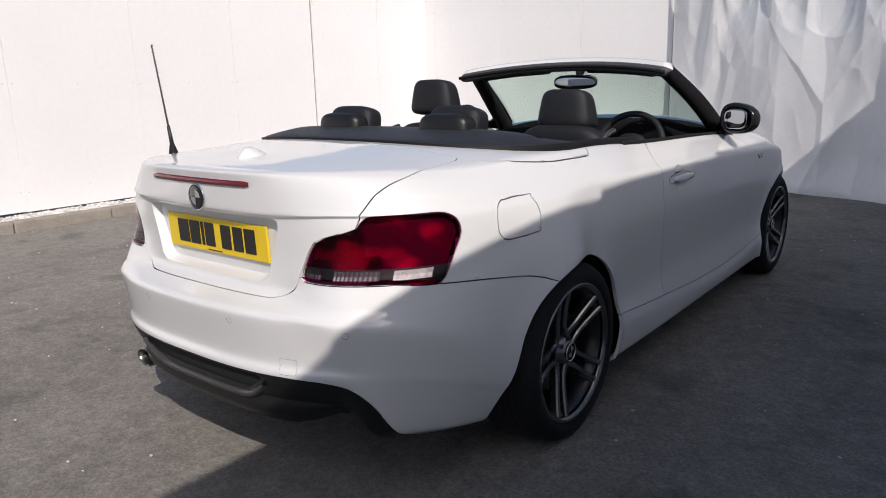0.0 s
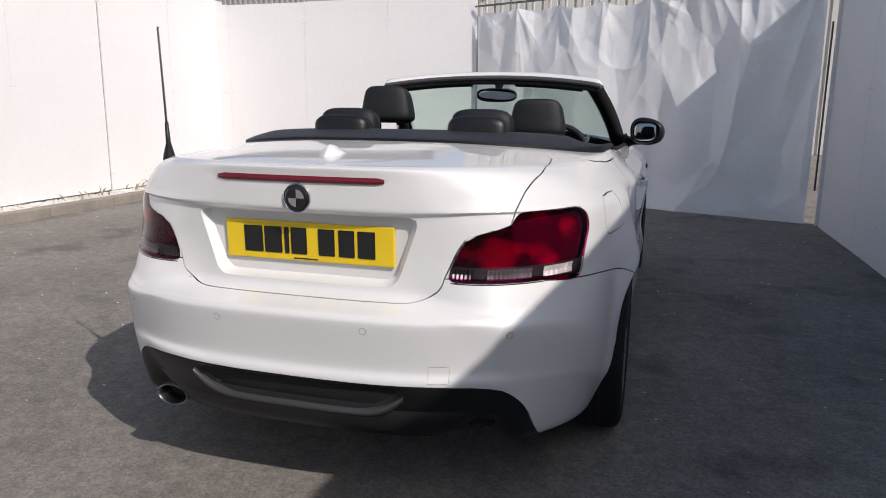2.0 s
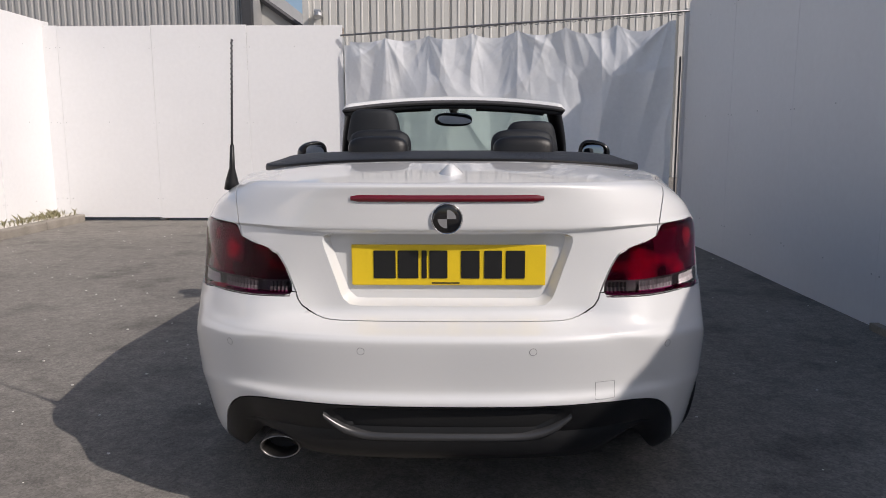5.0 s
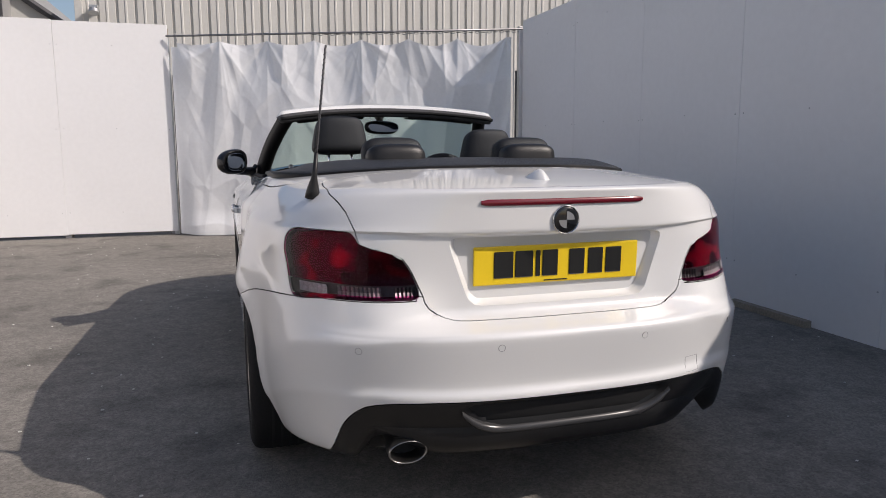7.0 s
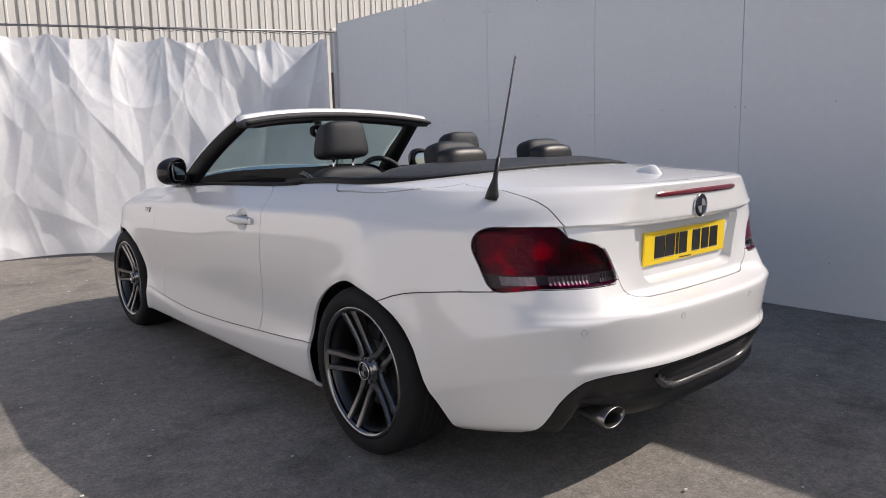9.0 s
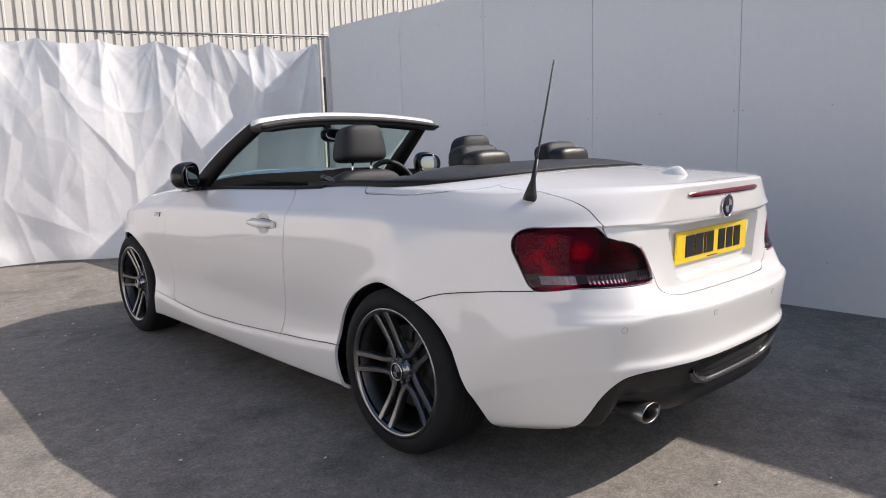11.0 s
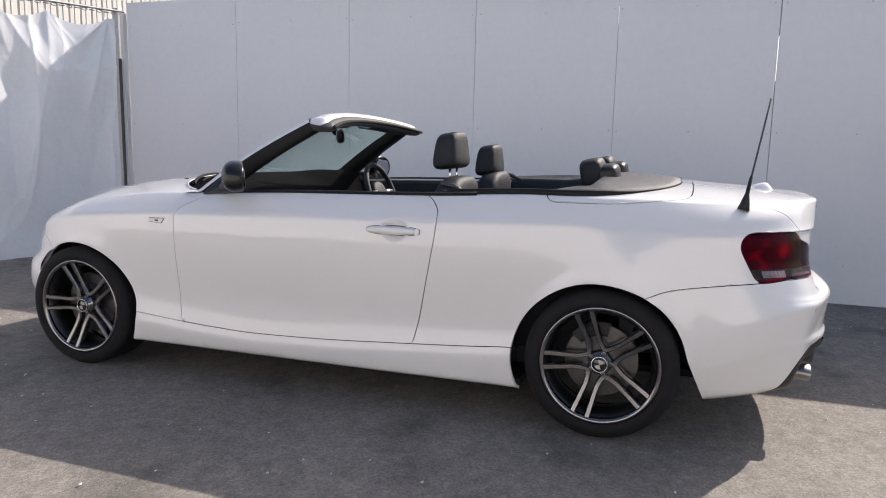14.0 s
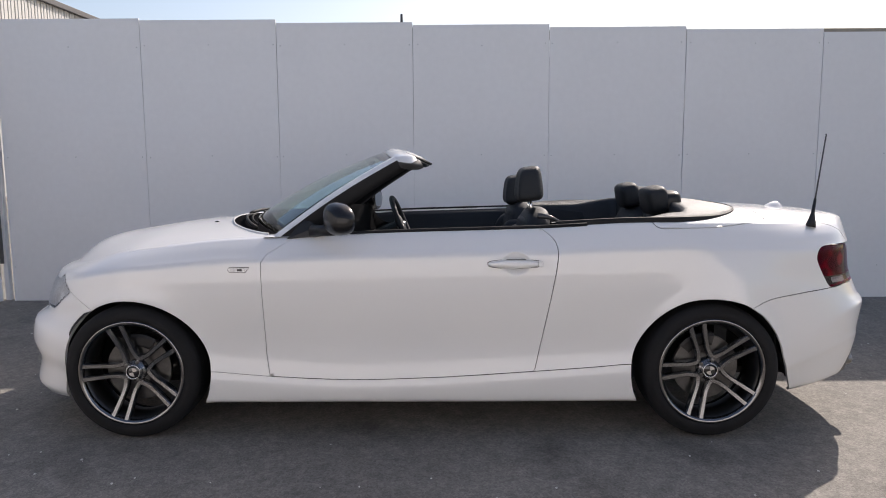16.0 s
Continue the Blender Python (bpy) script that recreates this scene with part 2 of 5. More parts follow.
def tube(points, radius, sides=10, closed=False):
    """A round bar along points; radius may be one number or one per point."""
    bm = bmesh.new()
    pts = [Vector(p) for p in points]
    n = len(pts)
    rad = radius if isinstance(radius, (list, tuple)) else [radius] * n
    rings, up = [], None
    for i, p in enumerate(pts):
        a = pts[(i - 1) % n] if closed or i else p
        b = pts[(i + 1) % n] if closed or i < n - 1 else p
        d = (b - a).normalized()
        if up is None:
            up = d.orthogonal().normalized()
        up = (up - d * up.dot(d)).normalized()
        side = d.cross(up)
        rings.append([bm.verts.new(p + rad[i] * (math.cos(q) * up + math.sin(q) * side)) for q in (2 * math.pi * k / sides for k in range(sides))])
    for i in range(n if closed else n - 1):
        r, s = rings[i], rings[(i + 1) % n]
        for k in range(sides):
            bm.faces.new((r[k], r[(k + 1) % sides], s[(k + 1) % sides], s[k]))
    if not closed:
        bm.faces.new(rings[0][::-1])
        bm.faces.new(rings[-1])
    bmesh.ops.recalc_face_normals(bm, faces=bm.faces[:])
    return bm


def lathe(profile, steps=48, axis="x", centre=(0, 0, 0), close=False):
    """Turns (along, radius) pairs round an axis through centre."""
    bm = bmesh.new()
    rings = []
    for k in range(steps):
        q = 2 * math.pi * k / steps
        row = []
        for a, r in profile:
            c, s = r * math.cos(q), r * math.sin(q)
            p = {"x": (a, c, s), "y": (c, a, s), "z": (c, s, a)}[axis]
            row.append(bm.verts.new(Vector(p) + Vector(centre)))
        rings.append(row)
    m = len(profile)
    for k in range(steps):
        r, s = rings[k], rings[(k + 1) % steps]
        for i in range(m if close else m - 1):
            j = (i + 1) % m
            bm.faces.new((r[i], r[j], s[j], s[i]))
    bmesh.ops.remove_doubles(bm, verts=bm.verts[:], dist=1e-5)
    bmesh.ops.recalc_face_normals(bm, faces=bm.faces[:])
    return bm


def spline(pairs):
    """A smooth curve through (x, y) pairs, without overshoot."""
    xs, ys = np.array(pairs, float).T
    h = np.diff(xs)
    d = np.diff(ys) / h
    m = np.zeros(len(xs))
    m[0], m[-1] = d[0], d[-1]
    for i in range(1, len(xs) - 1):
        if d[i - 1] * d[i] > 0:
            w1, w2 = 2 * h[i] + h[i - 1], h[i] + 2 * h[i - 1]
            m[i] = (w1 + w2) / (w1 / d[i - 1] + w2 / d[i])

    def at(x):
        x = np.clip(np.asarray(x, float), xs[0], xs[-1])
        i = np.clip(np.searchsorted(xs, x) - 1, 0, len(h) - 1)
        t = (x - xs[i]) / h[i]
        return (2 * t**3 - 3 * t**2 + 1) * ys[i] + (t**3 - 2 * t**2 + t) * h[i] * m[i] + (-2 * t**3 + 3 * t**2) * ys[i + 1] + (t**3 - t**2) * h[i] * m[i + 1]

    return at


def line(pairs):
    xs, ys = zip(*pairs)
    return lambda x: float(np.interp(x, xs, ys))


def join(*bms):
    out = bms[0]
    for b in bms[1:]:
        me = bpy.data.meshes.new("tmp")
        b.to_mesh(me)
        b.free()
        out.from_mesh(me)
        bpy.data.meshes.remove(me)
    return out


def blob(centre, size, power=3.0, nu=24, nv=16, lean=0.0):
    """A cushion: a superellipsoid of full size (x, y, z); lean tips its top towards -y."""
    bm = bmesh.new()
    e = 2.0 / power
    f = lambda c: math.copysign(abs(c) ** e, c)
    rows = []
    for j in range(1, nv):
        b = -math.pi / 2 + math.pi * j / nv
        row = []
        for i in range(nu):
            a = 2 * math.pi * i / nu
            x, y, z = f(math.cos(b)) * f(math.cos(a)), f(math.cos(b)) * f(math.sin(a)), f(math.sin(b))
            row.append(bm.verts.new((centre[0] + x * size[0] / 2, centre[1] + y * size[1] / 2 - lean * z * size[2] / 2, centre[2] + z * size[2] / 2)))
        rows.append(row)
    lo = bm.verts.new((centre[0], centre[1] + lean * size[2] / 2, centre[2] - size[2] / 2))
    hi = bm.verts.new((centre[0], centre[1] - lean * size[2] / 2, centre[2] + size[2] / 2))
    for j in range(len(rows) - 1):
        for i in range(nu):
            bm.faces.new((rows[j][i], rows[j][(i + 1) % nu], rows[j + 1][(i + 1) % nu], rows[j + 1][i]))
    for i in range(nu):
        bm.faces.new((lo, rows[0][(i + 1) % nu], rows[0][i]))
        bm.faces.new((hi, rows[-1][i], rows[-1][(i + 1) % nu]))
    return bm


# ---- ground and enclosure ----
def grid_sheet(name, xs, ys, height, mat):
    bm = bmesh.new()
    vs = [[bm.verts.new((x, y, height(x, y))) for x in xs] for y in ys]
    for j in range(len(ys) - 1):
        for i in range(len(xs) - 1):
            bm.faces.new((vs[j][i], vs[j][i + 1], vs[j + 1][i + 1], vs[j + 1][i]))
    return tagged(part(name, bm, mat, smooth=True), kind="structure")


far = [-900, -200, -60, -20]
span = [*far, *np.arange(-8, 9, 0.25), *[-v for v in far[::-1]]]
ground = grid_sheet("ground", span, span, lambda x, y: 0.006 * noise.noise((x * 0.6, y * 0.6, 0)) - 0.006 if abs(x) < 7.9 and abs(y) < 7.9 else -0.006, ASPHALT)
tagged(ground, "worn dark asphalt yard with stains and pale grit", "ground")

WALL_X, LEFT_X, BACK_Y = 2.50, -5.50, 6.92
CURTAIN_A, CURTAIN_B = Vector((-1.46, 6.86)), Vector((2.40, 5.36))


def board_wall(name, start, along, inward, edges, z0, z1, label, open_joint=None, fall=0.0, slit=None):
    """Upright boards side by side on battens; each board its own piece. edges: distances along of the joints."""
    root = new(name, None)
    a, n = Vector((*along, 0)), Vector((*inward, 0))
    rng = random.Random(name)
    o = Vector((*start, 0))
    m = Matrix(((a.x, n.x, 0, o.x), (a.y, n.y, 0, o.y), (0, 0, 1, 0), (0, 0, 0, 1)))
    for k, (e0, e1) in enumerate(zip(edges, edges[1:])):
        out = rng.uniform(-0.003, 0.003)
        g = rng.uniform(0.0004, 0.0015)
        g1 = 0.012 if k + 1 == open_joint else 0.002 if k + 1 == slit else g
        g = 0.012 if k == open_joint else 0.002 if k == slit else g
        bm = box(e0 + g, -0.018 + out, z0 + rng.uniform(0, 0.015), e1 - g1, out, z1 - fall * (e0 + e1) / 2 + rng.uniform(-0.008, 0.008), 0.002, 1)
        lean = rng.uniform(0.0002, 0.0020)
        for v in bm.verts:
            v.co.x += (lean if v.co.x < (e0 + e1) / 2 else -lean) * (v.co.z - 1.2) / 1.3
        board = part("board", bm, PANEL, root)
        # screw heads along the edges
        sc = bmesh.new()
        for x in (e0 + 0.035, (e0 + e1) / 2, e1 - 0.035):
            for z in (0.30, 1.32, 2.30):
                bmesh.ops.create_cone(sc, cap_ends=True, segments=8, radius1=0.006, radius2=0.004, depth=0.004, matrix=Matrix.Translation((x + rng.uniform(-0.01, 0.01), out + 0.002, z + rng.uniform(-0.01, 0.01))) @ Matrix.Rotation(radians(-90), 4, "X"))
        part("screws", sc, STEEL, board)
    total0, total1 = edges[0], edges[-1]
    for z in (0.30, 1.32, z1 - 0.15):
        part("batten", box(total0, -0.075, z - 0.04, total1, -0.024, z + 0.04), TIMBER, root)
    for k, x in enumerate(edges):
        x = min(max(x, total0 + 0.045), total1 - 0.045)
        top = z1 - (0.27 if name == "wall_east" and k == 4 else 0.03)
        top -= fall * x
        aside = 0.09 if k == slit else 0.0
        part("post", box(x - 0.045 + aside, -0.150, 0.0, x + 0.045 + aside, -0.0765, top), TIMBER, root)
        for lo, hi in ((0.0, 1.72), (2.06, top)) if k == slit else ((0.0, top),):
            part("cover_strip", box(x - 0.035, -0.0235, lo, x + 0.035, -0.0215, hi), JOINT, root)
    root.matrix_world = m
    return tagged(root, label, "wall", kind="structure")


right_edges = [-1.31, 0] + [1.22 * k for k in range(1, 9)]
board_wall("wall_east", (WALL_X, 3.94), (0, -1), (-1, 0), right_edges, -0.02, 2.535, "grey-white painted board fence in shade with dark joints", fall=0.021, slit=5)
board_wall("wall_north", (-1.50, BACK_Y), (-1, 0), (0, -1), [0, 1.27, 2.54, 3.80, 4.0], 0.03, 2.585, "white painted board fence in full sun")
board_wall("wall_west", (LEFT_X, 7.1), (0, -1), (1, 0), [0, 1.27, 2.53, 3.80, 5.06, 6.34, 7.6, 8.86, 10.1, 11.4, 12.6], 0.10, 2.66, "white painted board fence behind a low kerb", 2)

plinth = part("plinth_board", box(2.440, 0.74, -0.01, 2.492, 1.42, 0.035, 0.004), TIMBER)
tagged(plinth, "short pale timber strip at the foot of the fence", "board", kind="structure")
kerb = new("kerb", None)
y = -5.0
while y < 6.4:
    bm = box(-5.20, y + 0.004, -0.05, -5.06, y + 0.906, 0.095, 0.015)
    part("kerb_stone", bm, KERB, kerb, smooth=False)
    y += 0.91
tagged(kerb, "weathered concrete kerb along the white fence", "kerb", kind="structure")
strip = grid_sheet("gravel_strip", np.linspace(-5.52, -5.19, 14), np.linspace(-5.0, 6.9, 300), lambda x, y: 0.085 + 0.02 * noise.noise((x * 9, y * 9, 3)), GRAVEL)
tagged(strip, "pale gravel strip between kerb and fence", "gravel")
rng = random.Random(12)
bm = bmesh.new()
for _ in range(1500):
    x, y = rng.uniform(-5.48, -5.20), rng.uniform(-0.5, 6.85)
    r = rng.uniform(0.008, 0.022)
    c = Vector((x, y, 0.088 + r * 0.3))
    tip = [bm.verts.new(c + Vector((rng.uniform(0.7, 1.2) * r * dx, rng.uniform(0.7, 1.2) * r * dy, rng.uniform(0.5, 0.9) * r * dz))) for dx, dy, dz in ((1, 0, 0), (0, 1, 0), (-1, 0, 0), (0, -1, 0), (0, 0, 1))]
    for a in range(4):
        bm.faces.new((tip[a], tip[(a + 1) % 4], tip[4]))
tagged(part("gravel_stones", bm, GRAVEL), "loose pale stones between kerb and fence", "gravel", kind="stuff")


# ---- the car: body skin ----
from mathutils.bvhtree import BVHTree

# Heights, ends and half widths of the skin from the sill up to the shoulder, level by level.
Z_REAR = [0.29, 0.33, 0.425, 0.462, 0.588, 0.605, 0.622, 0.655, 0.760, 0.857, 0.874, 0.944, 0.976, 0.984]
Y_REAR = [-0.850, -0.888, -0.925, -0.915, -0.930, -0.923, -0.876, -0.828, -0.825, -0.829, -0.842, -0.843, -0.848, -0.832]
Z_SIDE = [0.162, 0.182, 0.258, 0.305, 0.420, 0.600, 0.700, 0.755, 0.805, 0.845, 0.866, 0.884, 0.925, 0.958]
W_SIDE = [0.828, 0.856, 0.868, 0.8600, 0.8460, 0.864, 0.872, 0.872, 0.870, 0.866, 0.856, 0.838, 0.796, 0.757]
W_END = [0.802, 0.826, 0.850, 0.862, 0.868, 0.868, 0.872, 0.872, 0.870, 0.866, 0.856, 0.838, 0.796, 0.757]
# corners of the tail: no step below the lamps, and a lower edge
Z_CORNER = [0.224, 0.250, 0.412, 0.452, 0.582, 0.602, 0.620, 0.650, 0.760, 0.865, 0.880, 0.938, 0.976, 0.988]
Y_CORNER = [-0.868, -0.882, -0.904, -0.904, -0.924, -0.918, -0.894, -0.868, -0.821, -0.818, -0.842, -0.838, -0.835, -0.822]
Z_FRONT = [0.15, 0.20, 0.31, 0.42, 0.50, 0.56, 0.61, 0.65, 0.68, 0.692, 0.705, 0.732, 0.756, 0.772]
Y_FRONT = [3.345, 3.371, 3.348, 3.380, 3.368, 3.300, 3.290, 3.275, 3.268, 3.264, 3.258, 3.250, 3.215, 3.17]
R_ARC, F_ARC = 0.78, 0.95
AXLE_R, AXLE_F, HUB_Z, ARCH = 0.0, 2.655, 0.312, 0.337

sill_z = spline([(0.2, 0.358), (0.371, 0.347), (0.555, 0.332), (0.829, 0.314), (1.30, 0.287), (1.63, 0.279), (1.82, 0.285), (2.01, 0.296), (2.28, 0.320), (2.5, 0.345)])
shoulder = spline([(-0.8, 0.980), (-0.5, 0.968), (-0.1, 0.982), (0.28, 0.984), (0.78, 0.963), (1.38, 0.948), (1.9, 0.927), (2.2, 0.915), (2.6, 0.872), (2.9, 0.832), (3.2, 0.770)])
spine = spline([(-0.83, 0.984), (-0.79, 0.992), (-0.67, 1.004), (-0.45, 1.020), (-0.28, 1.030), (-0.1, 1.034), (0.5, 1.01), (1.9, 0.982), (2.2, 0.976), (2.4, 0.966), (2.57, 0.954), (2.87, 0.912), (3.02, 0.884), (3.11, 0.850), (3.17, 0.775)])
plan = spline([(-0.9, 0.966), (-0.2, 0.974), (0.3, 0.981), (0.9, 0.988), (1.6, 0.988), (2.1, 0.985), (2.65, 0.988), (3.4, 0.985)])


def smooth01(t):
    t = np.clip(t, 0, 1)
    return t * t * (3 - 2 * t)


def body_grid():
    """Points of the right half, [around, up]: from the sill over the shoulder to the middle line."""
    n_lv = len(Z_SIDE)
    k = np.linspace(0, n_lv - 1, 79)
    fine = lambda v: spline(list(enumerate(v)))(k)
    zc, yc, ze_, ye_, zs, ws, we, zf, yf = (fine(v) for v in (Z_REAR, Y_REAR, Z_CORNER, Y_CORNER, Z_SIDE, W_SIDE, W_END, Z_FRONT, Y_FRONT))
    hann = np.hanning(13)[1:-1] / np.hanning(13).sum()
    soft = lambda v: np.convolve(np.pad(v, 5, mode="edge"), hann, mode="valid")
    ledge = np.clip((k - 1) / 1.0, 0, 1) * np.clip((4 - k) / 1.0, 0, 1)
    nodes = [0, 2, 4, 5, 6, 7, 8, 10, 11, 12, 13]
    ye_ = ye_ + soft(np.interp(k, nodes, [-0.0275, -0.0341, -0.0205, -0.0190, -0.0240, -0.0330, -0.0318, -0.0092, 0.0034, -0.0075, -0.0153]))
    zc = zc + 0.0062 * np.interp(k, [10, 12], [0, 1])
    # the tail draws in behind the wheels, most of all at the shoulder, and swells over the arch
    taper = soft(np.interp(k, nodes, [-0.029, -0.0435, -0.0212, 0.004, 0.038, 0.068, 0.0640, 0.1236, 0.1207, 0.1334, 0.1452]))
    tuck = soft(np.interp(k, [0, 4, 8, 13], [-0.0512, -0.0275, -0.0275, 0.0]))
    swell = 0.063 * smooth01((k - 0.5) / 3) * (1 - smooth01((k - 4.8) / 6.4))
    levels = [0, 5, 7, 10, 12]
    round_x, round_y = soft(np.interp(k, levels, [2.876, 2.838, 3.018, 2.893, 2.989])), soft(np.interp(k, levels, [2.720, 2.726, 3.363, 4.189, 3.080]))
    rows = []
    square = np.interp(k, [0, 4, n_lv - 1], [3.0, 2.6, 2.3])
    a = np.linspace(0, 1, 56)
    for q in a[:-1] * (math.pi / 2):
        rows.append(("r", math.sin(q) ** (2 / round_x), math.cos(q) ** (2 / round_y)))
    for t in np.linspace(0, 1, 150):
        rows.append(("s", 1.0, t))
    for q in a[1:][::1] * (math.pi / 2):
        rows.append(("f", math.cos(q) ** (2 / square), math.sin(q) ** (2 / 3.0)))
    n_deck = 22
    out = np.zeros((len(rows), len(k) + n_deck, 3))
    for i, (kind, fx, t) in enumerate(rows):
        side_w = smooth01((fx - np.interp(k, [0, 3, 5], [0.70, 0.64, 0.40])) / np.interp(k, [0, 3, 5], [0.10, 0.14, 0.34])) if kind == "r" else 1.0
        zr, yr = zc + (ze_ - zc) * side_w, yc + (ye_ - yc) * side_w
        if kind == "r":
            y = yr + R_ARC - R_ARC * t
        elif kind == "s":
            y0, y1 = yr + R_ARC, yf - F_ARC
            y = y0 + (y1 - y0) * t
        else:
            y = yf - F_ARC + F_ARC * t
        mid = smooth01((y - 0.05) / 0.3) * (1 - smooth01((y - 2.40) / 0.3))
        x = (ws * mid + (we + tuck * (y < 1)) * (1 - mid)) * fx * plan(y)
        x = x * (1 - taper * np.clip((0.1 - y) / 0.95, 0, 1) ** 1.2)
        x = x + swell * np.exp(-(((y + 0.087) / 0.168) ** 2)) * smooth01((np.asarray(fx) - 0.78) * 4.5)
        u = smooth01((y + 0.80) / 0.62)
        v = smooth01((y - 2.62) / 0.75)
        lift = (shoulder(y) - 0.958) * np.clip((zs - 0.3) / 0.658, 0, 1) ** 2
        lift = lift + ledge * mid * (sill_z(y) - 0.303)
        z = (zr * (1 - u) + (zs + lift) * u) * (1 - v) + zf * v
        # wheel arch lips stand a little proud
        for ya in (AXLE_R, AXLE_F):
            r = np.hypot(y - ya, z - HUB_Z)
            x = x + 0.010 * np.exp(-(((r - 0.345) / 0.035) ** 2)) * np.clip((np.asarray(fx) - 0.8) * 5, 0, 1)
        out[i, : len(k), 0], out[i, : len(k), 1], out[i, : len(k), 2] = x, y, z
    # the deck between the shoulders; behind, its lines fan out from the middle of the tail
    rim = out[:, len(k) - 1]
    n_tail = len(a)
    step = np.hypot(*np.diff(rim[:n_tail, :2], axis=0).T)
    run = np.concatenate(([0.0], np.cumsum(step))) / step.sum()
    middle = rim[:, 1].copy()
    middle[:n_tail] = rim[0, 1] + (rim[n_tail - 1, 1] - rim[0, 1]) * run
    for j, d in enumerate(np.linspace(0, 1, n_deck + 1)[1:]):
        px, py = rim[:, 0] * (1 - d), rim[:, 1] + (middle - rim[:, 1]) * d
        xe, ze = np.interp(py, rim[:, 1], rim[:, 0]), np.interp(py, rim[:, 1], rim[:, 2])
        sp = np.maximum(spine(py), ze)
        inset = np.clip(1 - px / np.maximum(xe, 1e-4), 0, 1)
        out[:, len(k) + j] = np.stack([px, py, ze + (sp - ze) * (1 - (1 - inset) ** np.where(py < 1, 3.2, 2.0))], axis=1)
    return out


def body_bmesh():
    g = body_grid()
    bm = bmesh.new()
    n, m = g.shape[:2]
    for sign in (1, -1):
        vs = [[bm.verts.new((sign * p[0], p[1], p[2])) for p in row] for row in g]
        for i in range(n - 1):
            for j in range(m - 1):
                f = (vs[i][j], vs[i + 1][j], vs[i + 1][j + 1], vs[i][j + 1])
                bm.faces.new(f if sign > 0 else f[::-1])
    bmesh.ops.remove_doubles(bm, verts=bm.verts[:], dist=5e-4)
    bmesh.ops.dissolve_degenerate(bm, dist=1e-4, edges=bm.edges[:])
    bm.normal_update()
    return bm


def isocut(bm, field, touch):
    """Cuts the faces of bm along field = 0; only faces whose middle satisfies touch are looked at."""
    faces = [f for f in bm.faces if touch(*f.calc_center_median())]
    verts = {v for f in faces for v in f.verts}
    val = {v: field(*v.co) for v in verts}
    edges = {e for f in faces for e in f.edges}
    for e in edges:
        a, b = e.verts
        fa, fb = val[a], val[b]
        if fa * fb < 0:
            t = fa / (fa - fb)
            if t < 0.12 or t > 0.88:
                v, o, s = (a, b, t) if t < 0.5 else (b, a, 1 - t)
                v.co = v.co.lerp(o.co, s)
                val[v] = 0.0
    for e in edges:
        a, b = e.verts
        fa, fb = val[a], val[b]
        if fa * fb < 0:
            _, nv = bmesh.utils.edge_split(e, a, fa / (fa - fb))
            val[nv] = 0.0
    for f in faces:
        if not f.is_valid:
            continue
        zero = [v for v in f.verts if val.get(v) == 0.0]
        signs = {val.get(v, 0) > 0 for v in f.verts if val.get(v) != 0.0}
        if len(zero) >= 2 and len(signs) == 2:
            a, b = zero[0], zero[1]
            if len(zero) > 2:
                a, b = max(((p, q) for p in zero for q in zero), key=lambda w: (w[0].co - w[1].co).length)
            if not any(a in e.verts and b in e.verts for e in f.edges):
                try:
                    bmesh.utils.face_split(f, a, b)
                except ValueError:
                    pass


def smax(*v, k=0.02):
    r = v[0]
    for w in v[1:]:
        h = max(k - abs(r - w), 0) / k
        r = max(r, w) + h * h * k * 0.25
    return r


lid_x = line([(0.60, 0.405), (0.66, 0.405), (0.69, 0.404), (0.77, 0.438), (0.80, 0.458), (0.812, 0.480), (0.822, 0.512), (0.830, 0.548), (0.842, 0.571), (0.87, 0.576), (0.925, 0.595), (0.95, 0.609), (0.967, 0.622), (0.982, 0.622), (0.994, 0.608), (1.2, 0.604)])


def lid_low(ax):
    """Lower edge of the boot lid, rising towards the lamps."""
    return 0.630 + 0.060 * max(0.0, (ax - 0.28) / 0.136) ** 3


bump_y = spline([(-0.80, 0.687), (-0.70, 0.688), (-0.57, 0.677), (-0.45, 0.667), (-0.37, 0.657), (-0.26, 0.641), (-0.20, 0.624), (-0.172, 0.612), (-0.10, 0.575), (0.02, 0.53)])
door_rear = spline([(0.2, 0.838), (0.316, 0.808), (0.41, 0.786), (0.60, 0.748), (0.70, 0.729), (0.80, 0.712), (0.86, 0.706), (0.90, 0.712), (0.935, 0.738), (0.965, 0.779), (1.1, 0.98)])
door_front = line([(0.2, 2.010), (0.29, 2.018), (0.40, 2.034), (0.82, 2.043), (0.855, 2.022), (0.90, 1.950), (0.94, 1.887), (1.1, 1.70)])
lamp_out = line([(0.60, -0.620), (0.674, -0.574), (0.72, -0.548), (0.77, -0.521), (0.805, -0.503), (0.85, -0.494), (0.90, -0.490)])
lamp_bottom = line([(0.0, 0.690), (0.41, 0.690), (0.65, 0.690), (0.74, 0.676), (1.0, 0.676)])
diff_z = line([(0.0, 0.420), (0.40, 0.420), (0.50, 0.416), (0.54, 0.409), (0.575, 0.399), (0.60, 0.380), (0.615, 0.362), (0.630, 0.335), (0.640, 0.29), (0.650, 0.25), (0.67, 0.15), (1.0, -0.9)])


def arch_edge(y, z, ya, inner):
    """Below zero inside a wheel arch: a little wider towards the sill, and running out straight at the foot of the bumper."""
    d = (y - ya) * inner
    ring = math.hypot(d / 1.09 if d > 0 else d, z - HUB_Z) - ARCH
    foot, slope, knee = (0.314, 0.40, 0.42) if ya == AXLE_R else (ARCH, 0.20, HUB_Z)
    return min(ring, max(-d - foot - slope * (knee - z), z - knee - 0.01)) if d < 0 else ring


